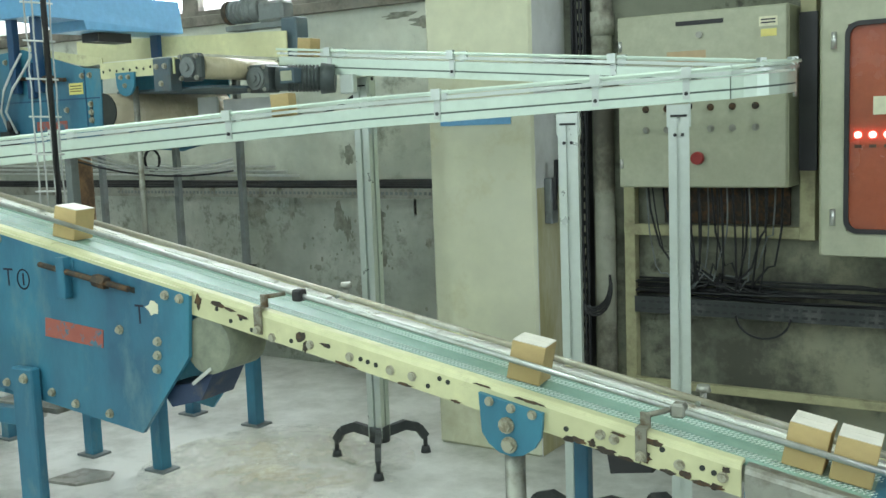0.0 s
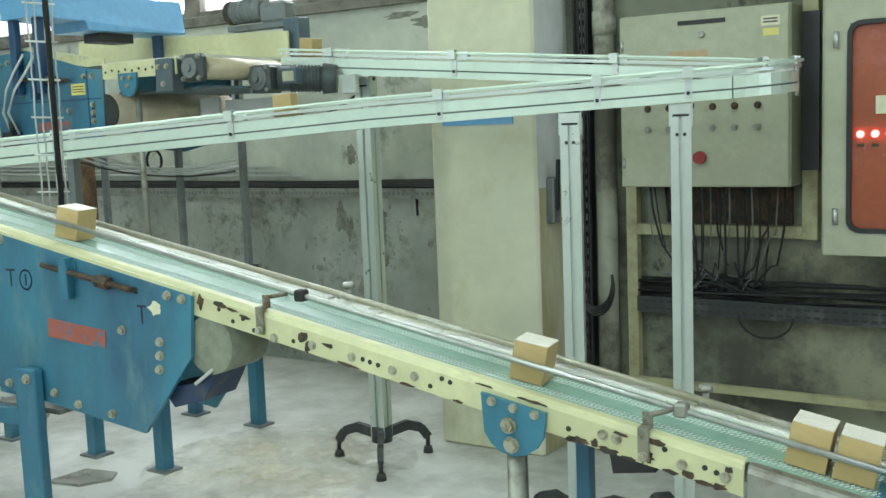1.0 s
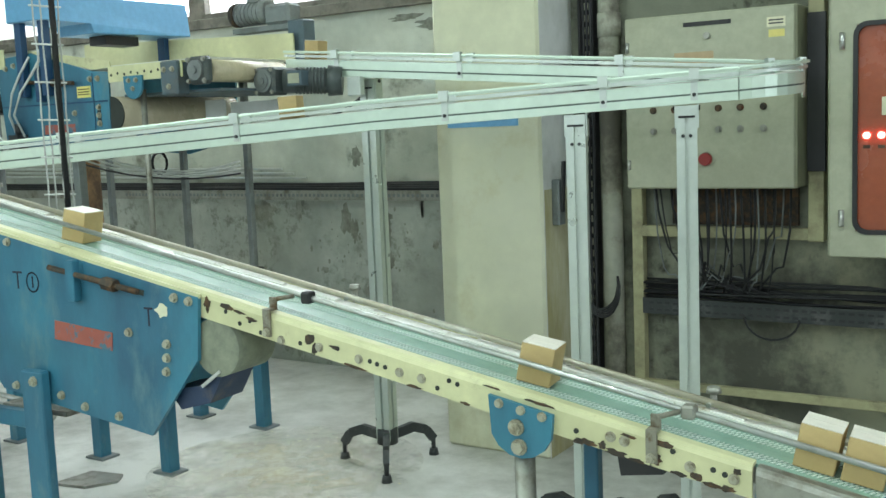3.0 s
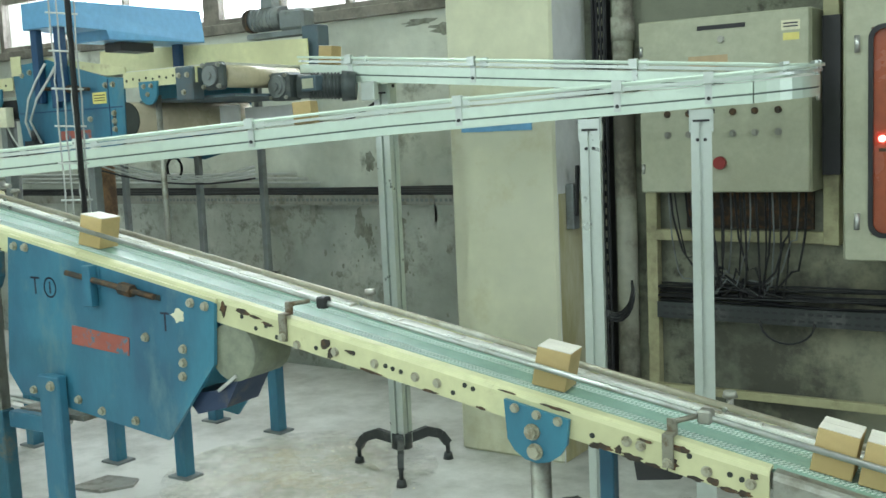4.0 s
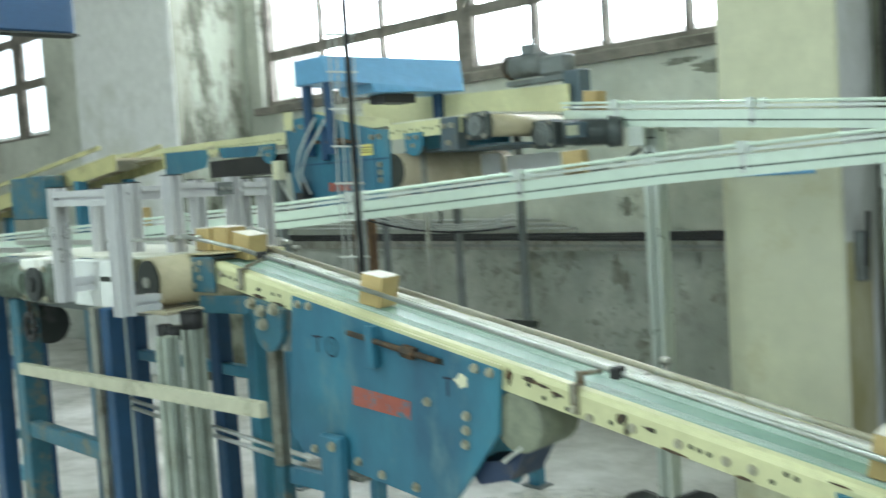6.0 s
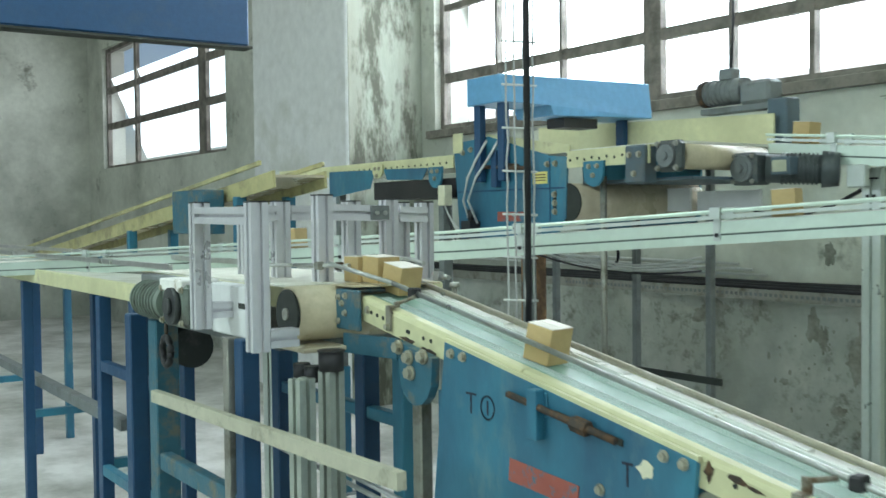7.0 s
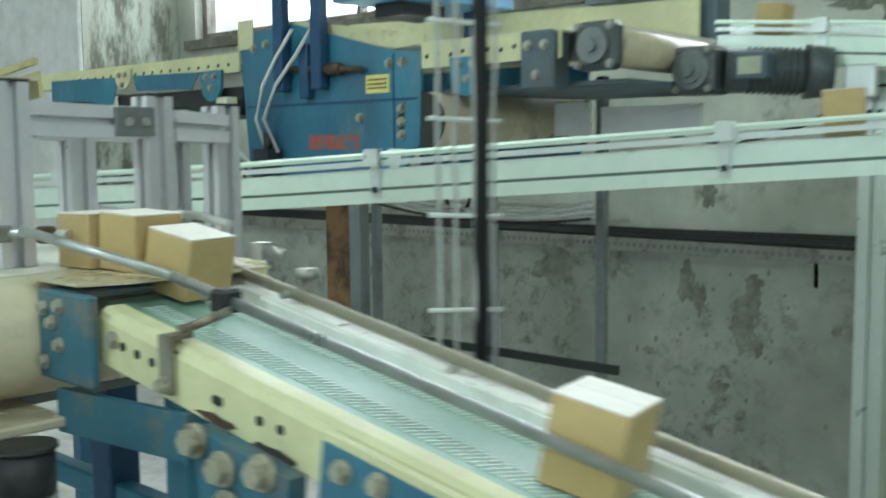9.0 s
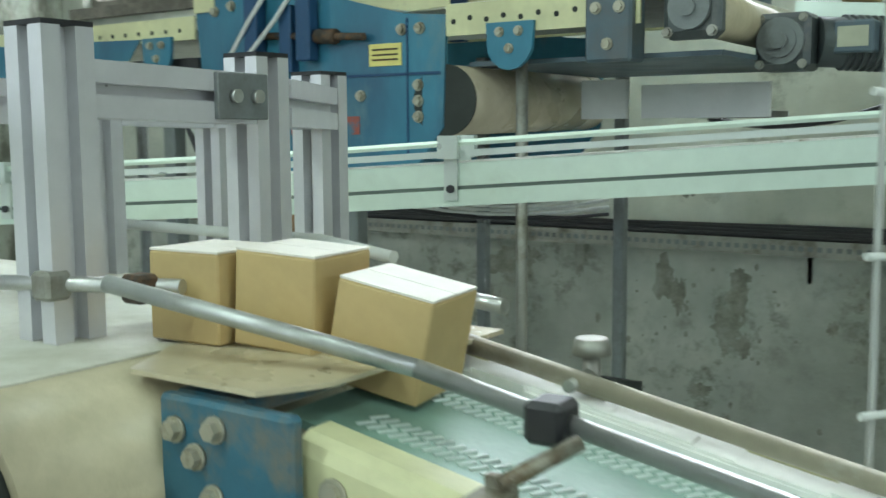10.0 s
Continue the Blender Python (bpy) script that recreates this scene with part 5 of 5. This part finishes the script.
# ---- belt table that feeds the incline, with its drum and drive ----
tab = thing("belt_table", (-3.6, 1.75, FL), "short cream belt table with dusty white belt and drum", "conveyor")
dm = part("drum", rod(N(), (-3.233, 1.548, 1.403), (-3.233, 1.97, 1.403), 0.072, 36), M_TAN, tab, "cream belt-wrapped drum")
part("drum_end", rod(N(), (-3.233, 1.540, 1.403), (-3.233, 1.5478, 1.403), 0.064, 32), M_SLOT, dm, "dark hollow drum end")
part("drum_end", rod(N(), (-3.233, 1.534, 1.403), (-3.233, 1.540, 1.403), 0.016, 16), M_STEEL_DULL, dm)
part("belt", box(N(), (-4.3, 1.55, 1.4705), (-3.233, 1.97, 1.4765)), M_BELT_WHITE, tab, "dusty white belt")
part("side_panel", box(N(), (-3.66, 1.505, 1.325), (-3.335, 1.545, 1.468)), M_WHITEWASH, tab, "white painted side panel", bevel=0.004)
part("side_panel", box(N(), (-4.3, 1.507, 1.340), (-3.664, 1.545, 1.468)), M_GREY_LEG, tab, "dark oily side panel", bevel=0.004)
part("panel_slot", box(N(), (-3.46, 1.5035, 1.405), (-3.37, 1.506, 1.42)), M_SLOT, tab)
part("side_panel", box(N(), (-4.3, 1.975, 1.325), (-3.20, 2.01, 1.468)), M_CREAM, tab, bevel=0.004)
part("underframe", box(N(), (-4.2, 1.55, 1.30), (-3.30, 1.97, 1.333)), M_GREY_LEG, tab)
gd = part("gear_housing", box(N(), (-3.86, 1.425, 1.335), (-3.665, 1.503, 1.462)), M_GEAR, tab, "grey-green gear housing", bevel=0.012)
part("gear_cover", rod(rod(N(), (-3.745, 1.425, 1.397), (-3.745, 1.408, 1.397), 0.055, 28), (-3.745, 1.408, 1.397), (-3.745, 1.396, 1.397), 0.026, 20), M_FOOT, gd, "dark round gear cover")
bolts(gd, [(-3.845, 1.425, 1.350), (-3.682, 1.425, 1.350), (-3.845, 1.425, 1.447), (-3.682, 1.425, 1.447)], 0.008, 0.010)
mt_ = part("drive_motor", rod(N(), (-4.12, 1.465, 1.398), (-3.862, 1.465, 1.398), 0.056, 22), M_GEAR, tab, "grey-green finned electric motor")
for i in range(8):
    part("cooling_fin", rod(N(), (-4.10 + 0.028 * i, 1.465, 1.398), (-4.092 + 0.028 * i, 1.465, 1.398), 0.061, 20), M_GEAR, mt_)
part("hanging_ring", sweep_wire(N(), [Vector((-3.865 + 0.036 * math.cos(t * math.pi / 9), 1.44, 1.252 + 0.042 * math.sin(t * math.pi / 9))) for t in range(19)], 0.011, 8), M_BLACK, tab, "black rubber ring")
part("ring_hook", rod(N(), (-3.865, 1.44, 1.290), (-3.865, 1.44, 1.337), 0.006, 8), M_CHIP, tab)
part("white_cover", box(N(), (-3.86, 1.42, 1.44), (-3.68, 1.54, 1.476)), M_PLATE, tab, bevel=0.004)
# plank and clamps under the drum
part("plank", box(N(), (-3.42, 1.53, 1.312), (-3.12, 1.66, 1.324)), M_DRUM, tab, "brown dusty plank", bevel=0.003)
for sx in (-3.15, -3.09):
    part("clamp_stub", rod(N(), (sx, 1.54, 1.245), (sx, 1.54, 1.285), 0.022, 18), M_BLACK, tab)
for lx, ly, zt in ((-3.01, 1.47, 1.27), (-3.03, 1.56, 1.28)):
    part("leg", profile(N(), (lx, ly, FL), (lx, ly, zt), 0.046, 10, 0.012), M_LEG_ALU, tab, "slotted aluminium leg")
tripod(tab, -3.01, 1.47, 15, 0.17, 0.026)
part("leg_cap", rod(rod(N(), (-3.03, 1.56, 1.278), (-3.03, 1.56, 1.325), 0.031, 22), (-3.03, 1.56, 1.325), (-3.03, 1.56, 1.329), 0.034, 22), M_BLACK, tab, "black round leg cap")
part("cross_rail", bar(N(), (-3.88, 1.405, 1.117), (-2.475, 1.415, 1.142), 0.022, 0.036), M_WOODRAIL, tab, "cream tie rail between the legs")
for lx, w, mt in ((-4.03, 0.075, M_BLUE_WORN_SHADED), (-3.345, 0.052, M_BLUE_DARK), (-4.28, 0.06, M_BLUE_DARK)):
    part("leg", box(N(), (lx - w / 2, 1.45, FL), (lx + w / 2, 1.45 + w, 1.334)), mt, tab, "blue square steel leg", bevel=0.004)
part("leg", box(N(), (-3.425, 1.44, FL), (-3.39, 1.475, 1.334)), M_STEEL_DULL, tab, "grey steel leg", bevel=0.003)
part("cross_tie", box(N(), (-3.99, 1.455, 0.86), (-3.37, 1.495, 0.915)), M_BLUE_WORN_SHADED, tab, bevel=0.004)
for lx in (-3.63, -3.40, -4.25):
    part("leg", box(N(), (lx - 0.03, 1.975, FL), (lx + 0.03, 2.035, 1.334)), M_BLUE if lx > -3.5 else M_BLUE_DARK, tab, "blue square steel leg", bevel=0.004)
    part("foot_plate", box(N(), (lx - 0.06, 1.95, FL), (lx + 0.06, 2.06, FL + 0.012)), M_BLUE_DARK, tab)
part("cross_tie", box(N(), (-4.22, 1.985, 1.02), (-3.43, 2.02, 1.06)), M_BLUE, tab, bevel=0.004)
for z in (0.80, 0.83):
    part("floor_conduit", rod(N(), (-4.3, 1.95, z + 0.04), (-2.82, 1.90, z), 0.008, 10), M_STEEL, tab)
# plate across the gap and the bolted end bracket
solid("transfer_plate", prism(N(), [(-3.20, 1.655), (-3.085, 1.655), (-3.062, 1.70), (-3.062, 1.905), (-3.23, 1.905), (-3.235, 1.72)], 1.4745, 1.4780), M_TAN,
      "thin worn steel plate bridging drum and belt", "plate")
part("end_bracket", box(box(N(), (-3.165, 1.648, 1.365), (-3.05, 1.6605, 1.468)), (-3.165, 1.6605, 1.458), (-3.10, 1.90, 1.468)), M_BLUE_WORN_SHADED, tab, "blue bolted end bracket with worn paint", bevel=0.003)
bolts(tab, [(-3.148, 1.648, 1.447), (-3.112, 1.648, 1.452), (-3.130, 1.648, 1.432), (-3.115, 1.648, 1.408), (-3.15, 1.648, 1.385)], 0.0065, 0.008)
part("end_brace", bar(N(), (-3.135, 1.657, 1.33), (-2.90, 1.672, 1.335), 0.01, 0.05), M_BLUE_WORN_SHADED, tab)

# ---- guide frames of aluminium profile over the belt ----
gf = thing("guide_frame", (-3.36, 1.85, 1.49), "open frame of slotted aluminium profiles over the belt", "frame")
for px, py, z0, z1, sz in ((-3.334, 1.700, 1.4768, 1.712, 0.045), (-3.328, 1.910, 1.4768, 1.700, 0.041), (-3.400, 2.078, 1.40, 1.693, 0.042), (-3.10, 1.40, 1.33, 1.69, 0.045), (-3.517, 1.418, 1.35, 1.695, 0.045),
                           (-3.60, 1.70, 1.4768, 1.70, 0.045), (-3.62, 1.95, 1.4768, 1.70, 0.045), (-3.60, 2.12, 1.40, 1.695, 0.042), (-3.85, 1.70, 1.4768, 1.69, 0.045)):
    part("post", profile(N(), (px, py, z0), (px, py, z1), sz, 0, 0.013), M_ALU_BRIGHT, gf, "slotted aluminium post")
    part("end_cap", box(N(), (px - sz / 2, py - sz / 2, z1), (px + sz / 2, py + sz / 2, z1 + 0.004)), M_BLACK, gf)
for p, q in (((-3.336, 1.724, 1.667), (-3.326, 1.887, 1.662)), ((-3.335, 1.933, 1.660), (-3.392, 2.066, 1.657)), ((-3.494, 1.418, 1.662), (-3.123, 1.40, 1.658)),
             ((-3.52, 1.442, 1.662), (-3.595, 1.676, 1.667)), ((-3.60, 1.724, 1.667), (-3.618, 1.926, 1.664)), ((-3.618, 1.974, 1.664), (-3.603, 2.098, 1.66)), ((-3.578, 2.118, 1.66), (-3.418, 2.102, 1.66)),
             ((-3.40, 2.10, 1.445), (-3.40, 2.012, 1.445)), ((-3.60, 2.12, 1.445), (-3.60, 2.012, 1.445)), ((-3.10, 1.424, 1.36), (-3.10, 1.50, 1.36)), ((-3.517, 1.442, 1.40), (-3.517, 1.503, 1.40)), ((-3.10, 1.40, 1.352), (-3.30, 1.50, 1.352))):
    part("cross_beam", profile(N(), p, q, 0.044, 0, 0.009), M_ALU_BRIGHT, gf, "slotted aluminium cross beam")
m = pose(-3.307, 1.868, 1.664)
cp = part("corner_plate", box(N(), (-0.001, -0.030, -0.020), (0.005, 0.030, 0.020), m), M_GREY_LEG, gf, "dark grey corner plate", bevel=0.001)
for oy in (-0.012, 0.014):
    part("screw", rod(N(), m @ Vector((0.005, oy, 0)), m @ Vector((0.011, oy, 0)), 0.006, 10), M_STEEL, cp)
gr = part("guide_rod", rod(rod(N(), (-3.42, 1.655, 1.520), (-3.22, 1.720, 1.5225), 0.006, 10), (-3.60, 1.60, 1.518), (-3.42, 1.655, 1.520), 0.006, 10), M_STEEL, gf)
part("rod_block", box(N(), (-3.33, 1.670, 1.510), (-3.308, 1.692, 1.532)), M_STEEL_DULL, gr, bevel=0.003)
part("rod_block", box(N(), (-3.258, 1.694, 1.511), (-3.236, 1.714, 1.532)), M_CHIP, gr, bevel=0.003)
part("far_guide", sweep_wire(N(), [Vector((-3.7, 1.99, 1.53)), Vector((-3.3, 1.965, 1.53)), Vector((-3.2, 1.945, 1.522))], 0.006), M_WIRE, gf, "white bent guide bar")
part("air_nozzle", box(rod(N(), (-3.13, 1.955, 1.490), (-3.09, 1.953, 1.486), 0.007, 12), (-3.155, 1.945, 1.4768), (-3.13, 1.965, 1.50)), M_STEEL, gf)

# ---- cream conveyors further back ----
up = thing("rising_conveyor", (-6.4, 2.4, FL), "cream steel conveyor rising past the column", "conveyor")
for y in (2.30, 2.55):
    part("side_rail", bar(N(), (-9.6, y, 1.34), (-4.92, y, 1.822), 0.012, 0.075), M_OCHRE, up, "cream side rail")
part("belt", bar(N(), (-9.6, 2.425, 1.355), (-4.92, 2.425, 1.835), 0.235, 0.012), M_DRUM, up, "brown dusty belt")
for y in (2.27, 2.58):
    part("guide_rail", bar(N(), (-9.6, y, 1.43), (-5.0, y, 1.895), 0.012, 0.02), M_OCHRE, up)
for lx in (-8.4, -6.9, -5.3):
    z = 1.34 + (lx + 9.6) * 0.103
    for y in (2.30, 2.55):
        part("leg", box(N(), (lx - 0.025, y - 0.025, FL), (lx + 0.025, y + 0.025, z - 0.03)), M_BLUE, up, "blue steel leg", bevel=0.003)
part("drive_box", box(N(), (-5.84, 2.17, 1.58), (-5.43, 2.28, 1.79)), M_BLUE_WORN_SHADED, up, "worn blue drive box", bevel=0.006)
lo = thing("low_conveyor", (-6.4, 1.9, FL), "low cream roller conveyor with steel rails", "conveyor")
for y in (1.62, 1.98):
    part("side_rail", box(N(), (-9.0, y, 1.335), (-4.32, y + 0.02, 1.405)), M_CREAM, lo, "cream side rail", bevel=0.003)
    part("guide_rail", bar(N(), (-9.0, y, 1.47), (-4.32, y, 1.485), 0.012, 0.02), M_STEEL, lo)
part("belt", box(N(), (-9.0, 1.645, 1.395), (-4.33, 1.975, 1.402)), M_BELT_WHITE, lo)
for lx in (-8.0, -6.6, -5.2):
    for y in (1.63, 1.99):
        part("leg", box(N(), (lx - 0.028, y - 0.02, FL), (lx + 0.028, y + 0.03, 1.334)), M_BLUE_DARK, lo, "dark blue steel leg", bevel=0.003)
    part("cross_tie", box(N(), (lx - 0.02, 1.66, 0.6), (lx + 0.02, 1.97, 0.64)), M_BLUE, lo)
for lx in (-4.42, -4.72):
    part("leg", box(N(), (lx - 0.03, 1.60, FL), (lx + 0.03, 1.66, 1.334)), M_BLUE_DARK, lo, "dark blue steel leg", bevel=0.003)
for z, mt in ((1.02, M_BLUE_DARK), (0.58, M_BLUE)):
    part("cross_tie", box(N(), (-5.17, 1.61, z), (-4.45, 1.645, z + 0.045)), mt, lo, bevel=0.003)
# motor and plate are added to darken the gloomy space under the belt
part("drive_motor", rod(N(), (-4.62, 1.72, 1.19), (-4.38, 1.72, 1.19), 0.075, 22), M_FOOT, lo, "added dark motor for the gloom under the belt")
part("motor_plate", box(N(), (-4.66, 1.665, 1.265), (-4.34, 1.96, 1.334)), M_SLOT, lo)
part("underframe", box(N(), (-8.0, 1.70, 0.75), (-5.2, 1.75, 0.80)), M_GREY_LEG, lo)
hop = thing("hanging_partition", (-7.0, 2.2, 2.63), "large dark blue steel partition hung from the ceiling", "partition")
part("sheet", box(N(), (-6.46, 1.0, 2.64), (-6.36, 2.83, 3.6)), M_BLUE_DARK, hop, bevel=0.01)
part("rim", box(N(), (-6.47, 0.98, 2.625), (-6.35, 2.845, 2.638)), M_SLOT, hop, "dark bottom rim")
for hx, hy in ((-6.41, 1.4), (-6.41, 2.6)):
    part("hanger", rod(N(), (hx, hy, 3.6), (hx, hy, 5.0), 0.015, 10), M_STEEL_DULL, hop)

# ---- floor litter ----
solid("floor_plate", prism(N(), [(-4.12, 2.80), (-3.95, 2.83), (-3.88, 2.95), (-3.93, 3.02), (-4.1, 2.99)], FL, FL + 0.012), M_STEEL_DULL, "loose dark steel plate on the floor", "plate")
bm = N()
rnd = random.Random(31)
for i in range(70):
    x, y = rnd.gauss(-3.45, 0.22), rnd.gauss(3.6, 0.22)
    r = rnd.uniform(0.002, 0.007)
    if y < 5.0:
        rod(bm, (x, y, FL), (x, y, FL + 0.003), r, 5, r * 0.5, False)
tagged(part("powder_crumbs", bm, M_STICKER_W, None, "pale crumbs of spilled powder on the floor"), "pale crumbs of spilled powder on the floor", "litter", "", "stuff")
M_SPILL = mat("thin_powder_film", (0.72, 0.70, 0.60), 0.95, second=(0.62, 0.56, 0.38), mix_scale=3.0, mix_lo=0.44, mix_hi=0.70)
nt = M_SPILL.node_tree
tc = nt.nodes.new("ShaderNodeTexCoord")
ns = nt.nodes.new("ShaderNodeTexNoise")
ns.inputs["Scale"].default_value, ns.inputs["Detail"].default_value, ns.inputs["Roughness"].default_value = 4.0, 8, 0.7
edge = nt.nodes.new("ShaderNodeVectorMath")
edge.operation = 'LENGTH'
away = nt.nodes.new("ShaderNodeMath")
away.operation = 'MULTIPLY_ADD'
away.inputs[1].default_value, away.inputs[2].default_value = -0.50, 0.0
total = nt.nodes.new("ShaderNodeMath")
cover = nt.nodes.new("ShaderNodeMapRange")
cover.inputs["From Min"].default_value, cover.inputs["From Max"].default_value, cover.inputs["To Max"].default_value = 0.16, 0.62, 0.65
nt.links.new(tc.outputs["Object"], ns.inputs["Vector"])
nt.links.new(tc.outputs["Object"], edge.inputs[0])
nt.links.new(edge.outputs["Value"], away.inputs[0])
nt.links.new(away.outputs[0], total.inputs[0])
nt.links.new(ns.outputs["Fac"], total.inputs[1])
nt.links.new(total.outputs[0], cover.inputs["Value"])
nt.links.new(cover.outputs[0], nt.nodes["Principled BSDF"].inputs["Alpha"])
bm = prism(N(), disc_outline(0.62, 40), 0.001, 0.003)
tagged(part("spilled_powder", bm, M_SPILL, None, "thin white spill of powder on the concrete floor"), "thin white spill of powder on the concrete floor", "powder", "", "stuff")
bpy.data.objects["spilled_powder"].location = (-3.35, 3.45, FL)
